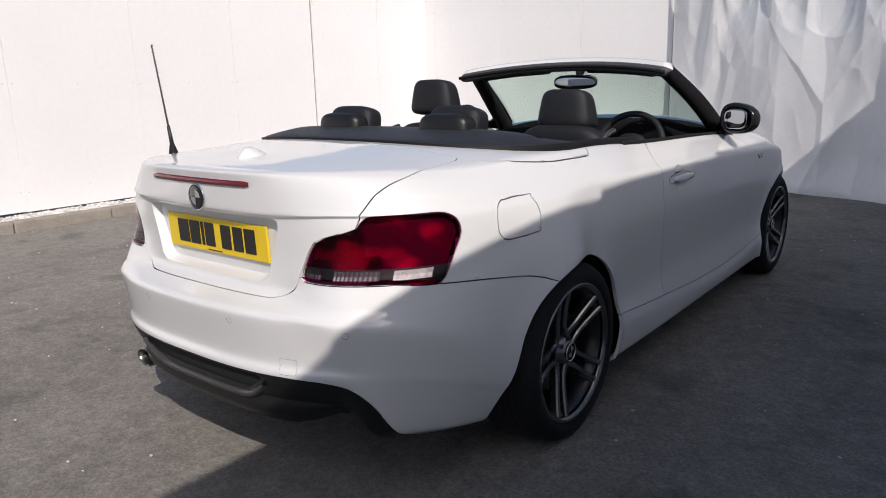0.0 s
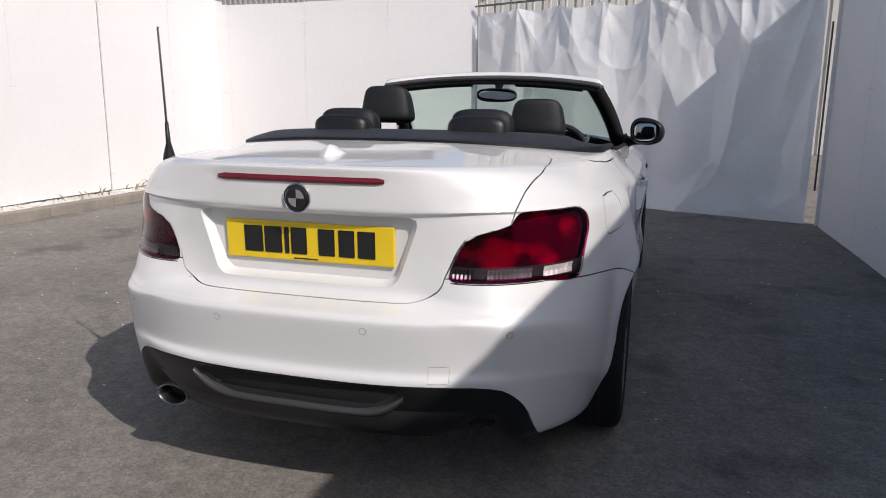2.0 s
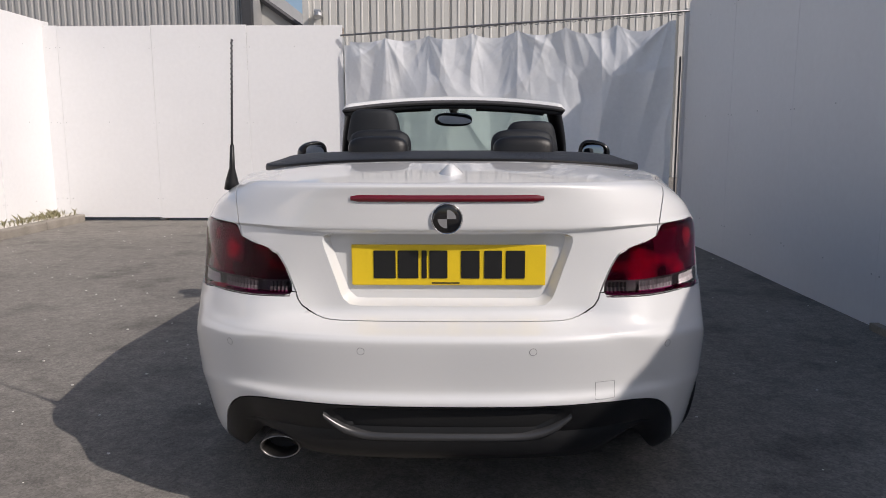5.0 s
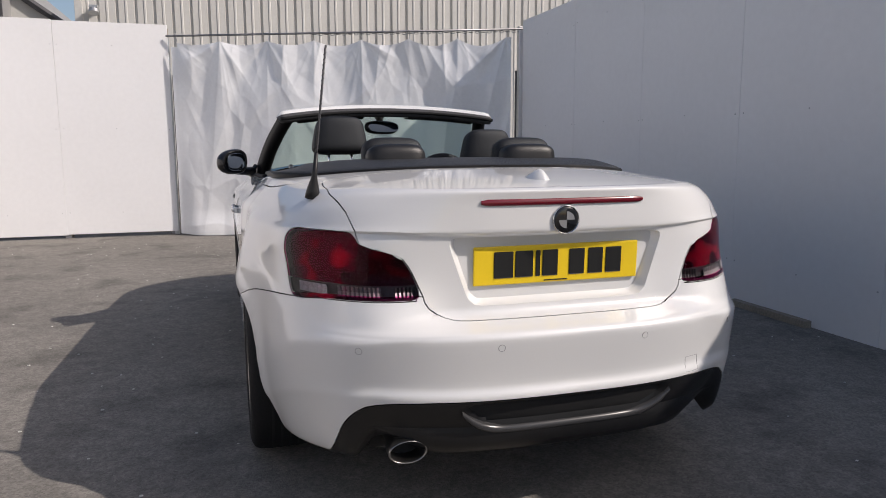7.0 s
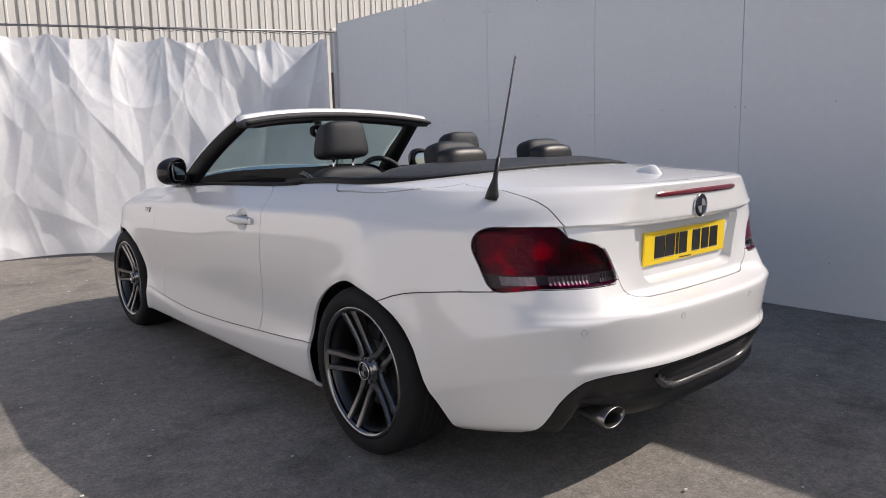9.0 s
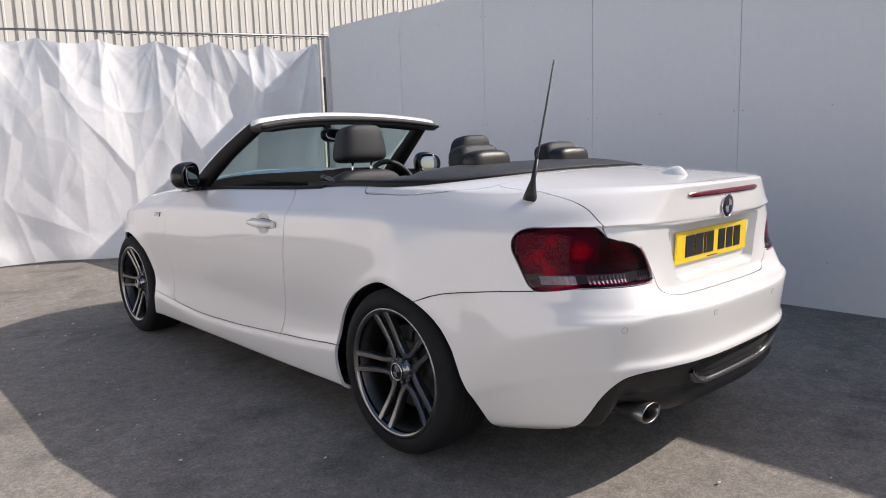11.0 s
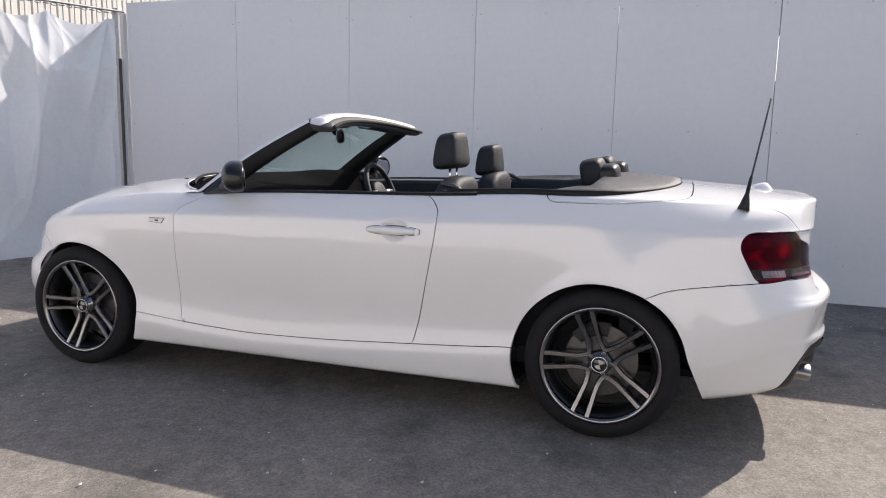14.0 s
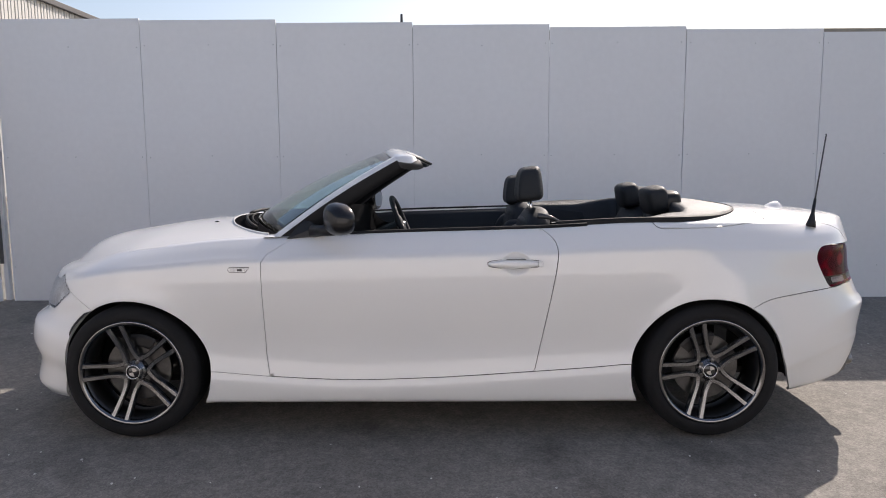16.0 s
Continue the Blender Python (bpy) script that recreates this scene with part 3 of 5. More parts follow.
def hole_edge(x, y):
    """Below zero inside the cockpit opening."""
    ax = abs(x)
    half = 0.725 - 0.05 * max(0.0, (y - 1.2)) ** 2
    return smax(ax - half, -0.275 + 0.35 * (ax / 0.725) ** 4 - y, y - (2.285 - 0.27 * (ax / 0.7) ** 2), k=0.10)


strip_rear = spline([(0.0, -0.326), (0.40, -0.323), (0.56, -0.316), (0.625, -0.303), (0.68, -0.252), (0.714, -0.183), (0.74, -0.080), (0.756, 0.010), (0.772, 0.20), (0.79, 0.45)])


def strip_edge(x, y):
    """Below zero on the white strip round the folded roof and within it."""
    return smax(strip_rear(abs(x)) - y if abs(x) < 0.79 else 1.0, y - 0.262, abs(x) - 0.768, k=0.05)


CUTS = {
    "hole": (lambda x, y, z: hole_edge(x, y) if z > 0.9 else 1.0, lambda x, y, z: z > 0.87),
    "arch_r": (lambda x, y, z: arch_edge(y, z, AXLE_R, 1), lambda x, y, z: abs(x) > 0.6 and abs(y - AXLE_R) < 0.48 and z < 0.75),
    "arch_f": (lambda x, y, z: arch_edge(y, z, AXLE_F, -1), lambda x, y, z: abs(x) > 0.6 and abs(y - AXLE_F) < 0.48 and z < 0.75),
    "lid": (
        lambda x, y, z: smax(abs(x) - lid_x(z), lid_low(abs(x)) - z if z < 0.72 else -1.0, strip_edge(x, -abs(y)) * -1 if y > -0.5 and abs(x) < 0.66 else -1.0, k=0.012),
        lambda x, y, z: y < -0.1 and abs(x) < 0.75 and z > 0.55,
    ),
    "bumper": (lambda x, y, z: z - (0.687 if y < -0.62 else bump_y(y)), lambda x, y, z: y < 0.0 and z < 0.75),
    "lamp": (
        lambda x, y, z: smax(lamp_bottom(abs(x)) - z, smax(z - 0.874, y - lamp_out(z), k=0.08), (lid_x(z) + 0.004) - abs(x), k=0.03),
        lambda x, y, z: y < -0.3 and 0.62 < z < 0.95 and abs(x) > 0.3,
    ),
    "diffuser": (lambda x, y, z: smax(z - diff_z(abs(x)), y + 0.55, k=0.03), lambda x, y, z: y < -0.4 and z < 0.52),
    "door": (
        lambda x, y, z: max(door_rear(z) - y, y - door_front(z), sill_z(y) - z),
        lambda x, y, z: 0.5 < y < 2.2 and abs(x) > 0.6,
    ),
    "sill": (lambda x, y, z: max(z - sill_z(y), 0.25 - y, y - 2.45), lambda x, y, z: 0.2 < y < 2.5 and abs(x) > 0.6 and z < 0.45),
    "flap": (
        lambda x, y, z: smax(abs(y + 0.283) - 0.088, abs(z - 0.825 - 0.05 * (y + 0.28)) - 0.059, k=0.05),
        lambda x, y, z: x > 0.6 and -0.6 < y < -0.1 and z > 0.65,
    ),
    "bonnet": (lambda x, y, z: smax(abs(x) - (0.705 - 0.09 * max(0.0, y - 2.2)), 2.0 - y, y - 3.15, k=0.02), lambda x, y, z: y > 1.8 and z > 0.72),
    "headlamp": (
        lambda x, y, z: smax(z - 0.674 - 1.01 * (y - 2.961), 0.674 - 0.78 * (y - 2.961) - z, z - 0.742, 0.583 - z, 0.40 - abs(x), k=0.02),
        lambda x, y, z: y > 2.8 and 0.5 < z < 0.85,
    ),
    "front_bumper": (lambda x, y, z: z - float(np.interp(y, [2.70, 2.961, 3.08], [0.527, 0.674, 0.583])), lambda x, y, z: y > 2.6 and z < 0.8),
    "strip": (lambda x, y, z: strip_edge(x, y), lambda x, y, z: z > 0.90 and y < 0.6),
    "lamp_base": (lambda x, y, z: lamp_bottom(abs(x)) + 0.013 - z, lambda x, y, z: y < -0.3 and 0.62 < z < 0.75 and abs(x) > 0.3),
    "lamp_band": (lambda x, y, z: z - 0.730, lambda x, y, z: y < -0.3 and 0.62 < z < 0.95 and abs(x) > 0.3),
    "cup": (lambda x, y, z: math.hypot((y - 0.895) / 0.064, (z - 0.815) / 0.050) - 1, lambda x, y, z: abs(x) > 0.7 and 0.75 < y < 1.05 and 0.72 < z < 0.90),
    "recess": (
        lambda x, y, z: smax(abs(x) - (0.341 - 0.345 * (0.857 - z)), z - 0.857, 0.664 - z, k=0.03),
        lambda x, y, z: y < -0.75 and abs(x) < 0.42 and 0.62 < z < 0.9,
    ),
}


def body_region(x, y, z, nz):
    """The panel to which a place on the skin belongs."""
    f = {k: v[0](x, y, z) if v[1](x, y, z) else 1.0 for k, v in CUTS.items()}
    side = "r" if x > 0 else "l"
    if f["hole"] < 0 or f["arch_r"] < 0 or f["arch_f"] < 0:
        return None
    if f["lamp"] < 0:
        return ("band_" if f["lamp_band"] < 0 and f["lamp_base"] < 0 else "lamp_") + side
    if f["strip"] < 0:
        return "strip"
    if f["lid"] < 0:
        return "recess" if f["recess"] < 0 and y < -0.7 else "lid"
    if f["diffuser"] < 0:
        return "diffuser"
    if y < -0.1 and (f["bumper"] < 0 or (y < -0.72 and z < 0.70 and abs(x) < 0.43)):
        return "bumper"
    if f["door"] < 0:
        return "door_" + side
    if f["sill"] < 0:
        return "sill_" + side
    if f["flap"] < 0:
        return "flap"
    if f["bonnet"] < 0:
        return "bonnet"
    if f["headlamp"] < 0:
        return "headlamp_" + side
    if y > 2.7 and (f["front_bumper"] < 0 or y > 3.15):
        return "front_bumper"
    if z > 0.86 and y > 1.75 and abs(x) < 0.72:
        return "bonnet"
    return ("quarter_" if y < 1.4 else "wing_") + side


body = body_bmesh()
SKIN = BVHTree.FromBMesh(body)
inner = body.copy()
for name, (field, touch) in CUTS.items():
    isocut(body, field, touch)
body.normal_update()
REGION = {}
for f in body.faces:
    c = f.calc_center_median()
    r = body_region(*c, f.normal.z)
    if r:
        REGION.setdefault(r, []).append(f)


def panel(faces, gap=0.0019, fold=0.012):
    """A sheet of its own from some faces of the skin, drawn in by half a joint and folded inwards at its edge."""
    bm = bmesh.new()
    made = {}
    for f in faces:
        for v in f.verts:
            if v not in made:
                made[v] = bm.verts.new(v.co)
                made[v].normal = v.normal
    for f in faces:
        try:
            bm.faces.new([made[v] for v in f.verts])
        except ValueError:
            pass
    bm.normal_update()
    rim = [e for e in bm.edges if len(e.link_faces) == 1 and abs(e.verts[0].co.x) + abs(e.verts[1].co.x) > 1e-4]
    shift = {}
    for e in rim:
        f = e.link_faces[0]
        mid = (e.verts[0].co + e.verts[1].co) / 2
        d = (e.verts[1].co - e.verts[0].co)
        if d.length < 1e-6:
            continue
        inw = f.normal.cross(d.normalized())
        if inw.dot(f.calc_center_median() - mid) < 0:
            inw = -inw
        for v in e.verts:
            shift.setdefault(v, []).append((inw, f.normal.copy()))
    norm = {}
    for v, s in shift.items():
        w = sum((a for a, _ in s), Vector())
        n = sum((b for _, b in s), Vector())
        if w.length > 1e-6:
            v.co += w.normalized() * gap
        norm[v] = n.normalized()
    if fold:
        ex = bmesh.ops.extrude_edge_only(bm, edges=rim)
        new_v = [g for g in ex["geom"] if isinstance(g, bmesh.types.BMVert)]
        lookup = {tuple(round(c, 6) for c in v.co): n for v, n in norm.items()}
        for v in new_v:
            n = lookup.get(tuple(round(c, 6) for c in v.co))
            if n is not None:
                v.co -= n * fold
        for e in rim:
            e.smooth = False
    return bm


car = new("car", None)
tagged(car, "white two-door convertible with its roof down, parked on asphalt", "car")

NAMES = {
    "lid": ("boot_lid", PAINT, ""), "bumper": ("rear_bumper", PAINT, ""), "diffuser": ("rear_diffuser", BLACK_PLASTIC, "black plastic lower rear valance"),
    "door_r": ("door", PAINT, ""), "door_l": ("door", PAINT, ""), "sill_r": ("side_skirt", PAINT, ""), "sill_l": ("side_skirt", PAINT, ""),
    "flap": ("fuel_flap", PAINT, ""), "strip": ("hood_frame_panel", PAINT, ""), "bonnet": ("bonnet", PAINT, ""), "front_bumper": ("front_bumper", PAINT, ""),
    "quarter_r": ("rear_wing", PAINT, ""), "quarter_l": ("rear_wing", PAINT, ""), "wing_r": ("front_wing", PAINT, ""), "wing_l": ("front_wing", PAINT, ""),
}
PARTS = {}
for key, (name, mat, label) in NAMES.items():
    if key not in REGION:
        continue
    faces = REGION[key] + (REGION.get("recess", []) if key == "lid" else [])
    bm = panel(faces, 0.0035 if key == "strip" else 0.0008 if key in ("bonnet", "wing_l", "wing_r") else 0.0019)
    if key == "lid":
        inside = [f for f in bm.faces if (c := f.calc_center_median()).y < -0.75 and CUTS["recess"][0](*c) < 0]
        ex = bmesh.ops.extrude_face_region(bm, geom=inside)
        for v in ex["geom"]:
            if isinstance(v, bmesh.types.BMVert):
                v.co.x *= 0.945
                v.co.y = -0.786 + 0.02 * (0.76 - v.co.z)
                v.co.z = 0.857 - (0.857 - v.co.z) * 0.93
        bmesh.ops.delete(bm, geom=inside, context="FACES")
        bm.normal_update()
        for e in bm.edges:
            if len(e.link_faces) == 2 and e.link_faces[0].normal.angle(e.link_faces[1].normal, 0) > 0.6:
                e.smooth = False
    if key.startswith("door"):
        for v in bm.verts:
            r2 = ((v.co.y - 0.895) / 0.064) ** 2 + ((v.co.z - 0.815) / 0.050) ** 2
            if r2 < 1:
                v.co.x -= math.copysign(0.021 * (1 - r2) ** 0.7, v.co.x)
    if key == "diffuser":
        # shallow air recess above the lip
        for v in bm.verts:
            w = smooth01((0.335 - abs(v.co.x)) / 0.075) * smooth01((v.co.z - 0.330 - 0.05 * smooth01((abs(v.co.x) - 0.2) / 0.12)) / 0.02) * smooth01((0.416 - v.co.z) / 0.016)
            v.co.y += 0.035 * w
    PARTS[key] = part(name, bm, mat, car, label, smooth=True)

# dark inner skin, seen through the joints only
dead = []
for f in inner.faces:
    c = f.calc_center_median()
    r = body_region(*c, 0)
    if r is None or r.startswith(("lamp", "headlamp", "band")) or r in ("recess",) or hole_edge(c.x, c.y) < 0.05 and c.z > 0.9:
        dead.append(f)
    elif any(abs(c.x) > 0.55 and abs(c.y - ya) < 0.55 and c.z < 0.75 and arch_edge(c.y, c.z, ya, inw) < 0.04 for ya, inw in ((AXLE_R, 1), (AXLE_F, -1))):
        dead.append(f)
    elif abs(c.y - 0.9) < 0.12 and abs(c.z - 0.815) < 0.09 and abs(c.x) > 0.7:
        dead.append(f)
    elif c.y < -0.75 and abs(c.x) < 0.40 and 0.62 < c.z < 0.90:
        dead.append(f)
bmesh.ops.delete(inner, geom=dead, context="FACES")
inner.normal_update()
move = {v: v.normal * 0.013 for v in inner.verts}
for v, d in move.items():
    v.co -= d
part("inner_shell", inner, GAP, car, "dark inner shell", smooth=True)


# ---- wheels ----
def wheel(x_face, y, side):
    """A wheel with its face at |x| = x_face; built facing +x at the hub, then turned."""
    root = new("wheel", None)
    root.parent = car
    root.matrix_basis = Matrix.Translation((side * x_face, y, HUB_Z)) @ (Matrix.Identity(4) if side > 0 else Matrix.Rotation(math.pi, 4, "Z"))
    prof = [(-0.225, 0.234), (-0.240, 0.256), (-0.238, 0.285), (-0.225, 0.304), (-0.200, 0.311), (-0.115, 0.3135), (-0.045, 0.3125), (-0.022, 0.3095), (-0.006, 0.300), (0.004, 0.280), (0.007, 0.266), (0.006, 0.256), (0.001, 0.247), (-0.005, 0.243), (-0.02, 0.238)]
    part("tyre", lathe(prof, 72), RUBBER, root, smooth=True)
    for gx in (-0.155, -0.125, -0.095, -0.065):
        part("tread_groove", lathe([(gx - 0.004, 0.3136), (gx - 0.003, 0.3142), (gx + 0.003, 0.3142), (gx + 0.004, 0.3136)], 72), GAP, root)
    barrel = [(-0.20, 0.233), (-0.16, 0.216), (-0.105, 0.204), (-0.085, 0.202), (-0.060, 0.205), (-0.032, 0.214), (-0.018, 0.223), (-0.012, 0.231)]
    part("barrel", lathe(barrel, 72), BARREL, root, smooth=True)
    lip = [(-0.020, 0.222), (-0.008, 0.2245), (-0.002, 0.229), (0.003, 0.237), (0.001, 0.2450), (-0.010, 0.2450), (-0.018, 0.236)]
    part("rim_lip", lathe(lip, 96, close=True), RIM_BRIGHT, root, "machined bright rim edge", smooth=True)
    for k in range(5):
        for s in (-1, 1):
            bm = bmesh.new()
            rows = []
            for t in np.linspace(0, 1, 15):
                r = 0.042 + (0.229 - 0.042) * t
                off = s * (0.0190 + 0.0125 * t + 0.017 * max(0.0, 1 - t / 0.38) ** 2)
                half = 0.0082 + 0.004 * max(0.0, 1 - t / 0.5) ** 2 + 0.003 * t
                depth = -0.045 + 0.041 * t ** 1.5
                thick = 0.030
                row = []
                for dx, w in ((-thick, half * 1.25), (-0.006, half * 1.1), (0.0, half * 0.72), (0.0, -half * 0.72), (-0.006, -half * 1.1), (-thick, -half * 1.25)):
                    row.append(bm.verts.new((depth + dx, off + w, r)))
                rows.append(row)
            for a, b in zip(rows, rows[1:]):
                for i in range(5):
                    bm.faces.new((a[i], a[i + 1], b[i + 1], b[i]))
            bm.faces.new(rows[-1])
            bm.faces.new(rows[0][::-1])
            bmesh.ops.recalc_face_normals(bm, faces=bm.faces[:])
            bmesh.ops.rotate(bm, cent=(0, 0, 0), matrix=Matrix.Rotation(2 * math.pi * k / 5 + 0.32, 3, "X"), verts=bm.verts[:])
            part("spoke", bm, RIM, root)
    hub = [(-0.085, 0.052), (-0.051, 0.050), (-0.043, 0.044), (-0.039, 0.036), (-0.029, 0.034), (-0.027, 0.0)]
    part("hub", lathe(hub, 40), RIM, root, smooth=True)
    part("centre_cap", lathe([(-0.027, 0.033), (-0.023, 0.031), (-0.021, 0.0)], 32), GLOSS_BLACK, root, "dark round centre cap", smooth=True)
    part("cap_ring", lathe([(-0.023, 0.034), (-0.019, 0.033), (-0.019, 0.030), (-0.023, 0.029)], 32, close=True), CHROME, root, smooth=True)
    cap = bmesh.new()
    for q in (0, 1):
        v0 = cap.verts.new((-0.0195, 0, 0))
        arc = [cap.verts.new((-0.0195, 0.02 * math.cos(math.pi * q + w), 0.02 * math.sin(math.pi * q + w))) for w in np.linspace(0.3, 0.3 + math.pi / 2, 7)]
        for a, b in zip(arc, arc[1:]):
            cap.faces.new((v0, a, b))
    part("cap_mark", cap, CHROME, root)
    for k in range(5):
        q = 2 * math.pi * (k + 0.5) / 5 - 0.32
        part("wheel_bolt", lathe([(-0.045, 0.0085), (-0.033, 0.0085), (-0.031, 0.0)], 6, centre=(0, 0.044 * math.sin(q), 0.044 * math.cos(q))), DISC, root)
    disc = [(-0.113, 0.060), (-0.113, 0.150), (-0.091, 0.150), (-0.091, 0.060)]
    part("brake_disc", lathe(disc, 48, close=True), DISC, root, "worn steel brake disc", smooth=False)
    part("disc_bell", lathe([(-0.091, 0.062), (-0.076, 0.072), (-0.076, 0.0)], 32), DISC, root)
    cal = bmesh.new()
    rows = []
    for q in np.linspace(1.0, 2.1, 9):
        rows.append([cal.verts.new((x, r * math.cos(q), r * math.sin(q))) for x, r in ((-0.130, 0.105), (-0.082, 0.105), (-0.078, 0.115), (-0.078, 0.150), (-0.084, 0.163), (-0.130, 0.163))])
    for a, b in zip(rows, rows[1:]):
        for i in range(6):
            cal.faces.new((a[i], a[(i + 1) % 6], b[(i + 1) % 6], b[i]))
    cal.faces.new(rows[0])
    cal.faces.new(rows[-1][::-1])
    bmesh.ops.recalc_face_normals(cal, faces=cal.faces[:])
    bmesh.ops.rotate(cal, cent=(0, 0, 0), matrix=Matrix.Rotation(0.0 if y > 1 else 0.35, 3, "X"), verts=cal.verts[:])
    part("brake_caliper", cal, BLACK_PLASTIC, root)
    return root


for side in (1, -1):
    wheel(0.856, AXLE_R, side)
    wheel(0.850, AXLE_F, side)

# wheel wells and floor pan
for ya in (AXLE_R, AXLE_F):
    for side in (1, -1):
        bm = bmesh.new()
        rows = []
        for q in np.linspace(-0.18, math.pi + 0.18, 40):
            wide = 1.09 if math.cos(q) * (1 if ya == AXLE_R else -1) > 0 else 1.0 + 0.18 * smooth01((0.35 - math.sin(q)) / 0.5)
            xo = 0.705 + 0.112 * smooth01(abs(math.sin(q)) * 1.6)
            rows.append([bm.verts.new((side * x, ya + r * math.cos(q) * wide, HUB_Z + r * math.sin(q))) for x, r in ((xo, 0.338), (xo - 0.015, 0.352), (0.50, 0.352), (0.50, 0.0))])
        for a, b in zip(rows, rows[1:]):
            for i in range(3):
                bm.faces.new((a[i], a[i + 1], b[i + 1], b[i]))
        bmesh.ops.remove_doubles(bm, verts=bm.verts[:], dist=1e-5)
        part("wheel_well", bm, GAP, car, "dark wheel arch liner", smooth=True)
for b in ((-0.80, 0.33, 0.17, 0.80, 2.32, 0.20), (-0.50, -0.60, 0.20, 0.50, 0.34, 0.23), (-0.50, 2.31, 0.17, 0.50, 3.25, 0.20)):
    part("floor_pan", box(*b), GAP, car, "dark underbody")


# ---- the car: lamps, trim and fittings ----
def on_rear(x, z):
    p, n, *_ = SKIN.ray_cast(Vector((x, -3, z)), Vector((0, 1, 0)))
    return p, n


def on_side(y, z, side):
    p, n, *_ = SKIN.ray_cast(Vector((side * 3, y, z)), Vector((-side, 0, 0)))
    return p, n


def on_top(x, y):
    p, n, *_ = SKIN.ray_cast(Vector((x, y, 3)), Vector((0, 0, -1)))
    return p, n


def loft(rows, ring=False, caps=False, wrap=False):
    """Faces between rows of points; ring closes each row, wrap joins last row to first."""
    bm = bmesh.new()
    vs = [[bm.verts.new(p) for p in r] for r in rows]
    m = len(rows[0])
    for i in range(len(rows) if wrap else len(rows) - 1):
        a, b = vs[i], vs[(i + 1) % len(rows)]
        for j in range(m if ring else m - 1):
            k = (j + 1) % m
            try:
                bm.faces.new((a[j], a[k], b[k], b[j]))
            except ValueError:
                pass
    if caps and ring:
        bm.faces.new(vs[0][::-1])
        bm.faces.new(vs[-1])
    bmesh.ops.remove_doubles(bm, verts=bm.verts[:], dist=1e-5)
    bmesh.ops.recalc_face_normals(bm, faces=bm.faces[:])
    return bm


def frame_at(p, n, up=Vector((0, 0, 1))):
    """A pose at p whose local z is the normal n."""
    z = n.normalized()
    x = up.cross(z).normalized()
    y = z.cross(x)
    return Matrix(((x.x, y.x, z.x, p.x), (x.y, y.y, z.y, p.y), (x.z, y.z, z.z, p.z), (0, 0, 0, 1)))


def placed(bm, m):
    bmesh.ops.transform(bm, matrix=m, verts=bm.verts[:])
    return bm


def offset_faces(faces, depth):
    """A copy of some skin faces set back by depth."""
    bm = bmesh.new()
    made = {}
    for f in faces:
        for v in f.verts:
            if v not in made:
                made[v] = bm.verts.new(v.co - v.normal * depth)
        try:
            bm.faces.new([made[v] for v in f.verts])
        except ValueError:
            pass
    bm.normal_update()
    return bm


for s, side in (("l", -1), ("r", 1)):
    lamp = new("tail_lamp", None)
    lamp.parent = car
    tagged(lamp, "dark red tail lamp with smoked clear lower band")
    lens = part("red_lens", panel(REGION["lamp_" + s], 0.0012, 0.003), RED_LENS, lamp, "glossy dark red lens", smooth=True)
    band = part("clear_lens", panel(REGION["band_" + s], 0.0008, 0.003), CLEAR_LENS, lamp, "smoked clear lens band", smooth=True)
    lens.visible_shadow = band.visible_shadow = False
    inner_half = [f for f in REGION["lamp_" + s] if (c := f.calc_center_median()).y < -0.7 and abs(c.x) < 0.585 or c.z < 0.755 and abs(c.x) < 0.66 and c.y < -0.7]
    dim = set(inner_half)
    outer_half = [f for f in REGION["lamp_" + s] if f not in dim]
    part("lamp_tub", offset_faces(outer_half, 0.036), DARK_BOWL, lamp, "red lamp tub", smooth=True)
    part("inner_tub", offset_faces(inner_half, 0.034), INNER_BOWL, lamp, "dark smoked inner chamber", smooth=True)
    part("band_tub", offset_faces(REGION["band_" + s], 0.020), BAND_DARK, lamp, "dark metallic band tub", smooth=True)
    part("lamp_seal", offset_faces(REGION["lamp_" + s] + REGION["band_" + s], 0.045), GAP, lamp, smooth=True)
    # fluted silver segments behind the clear band
    for bx, w, mt in ((0.455, 0.056, BAND_DARK), (0.575, 0.110, BAND_DIM), (0.690, 0.066, BAND_SILVER)):
        k = int(w / 0.0055)
        rows = []
        for i in range(k + 1):
            sag = 0.0025 if i % 2 else 0.0
            col = []
            for zz in (-0.013, 0.0, 0.013):
                p, n = on_rear(side * (bx + w * (i / k - 0.5)), 0.712 + zz)
                col.append(p - n * (0.008 + sag + 0.004 * (zz == 0.0)))
            rows.append(col)
        part("band_reflector", loft(rows), mt, lamp, "fluted silver reflector segment")
    head = new("headlamp", None)
    head.parent = car
    tagged(head, "clear headlamp with silver reflector")
    hl = part("clear_lens", panel(REGION["headlamp_" + s], 0.0032, 0.004), HEAD_LENS, head, smooth=True)
    hl.visible_shadow = False
    part("lamp_tub", offset_faces(REGION["headlamp_" + s], 0.012), GAP, head, "dark lamp tub", smooth=True)
    inside = [f for f in REGION["headlamp_" + s] if CUTS["headlamp"][0](*f.calc_center_median()) < -0.010]
    part("reflector", offset_faces(inside, 0.009), SILVER_BOWL, head, "mottled silver reflector", smooth=True)

# high brake light along the edge of the boot lid
rows = []
for x in np.linspace(-0.250, 0.250, 26):
    p, n = on_rear(x, 0.952)
    h = 0.0105 * min(1.0, (0.2525 - abs(x)) / 0.008 + 0.25)
    rows.append([p + n * d + Vector((0, 0, z)) for d, z in ((-0.004, h), (0.0035, h * 0.8), (0.0045, 0), (0.0035, -h * 0.8), (-0.004, -h))])
part("high_brake_light", loft(rows), RED_SOLID, car, "long thin red brake light", smooth=True)

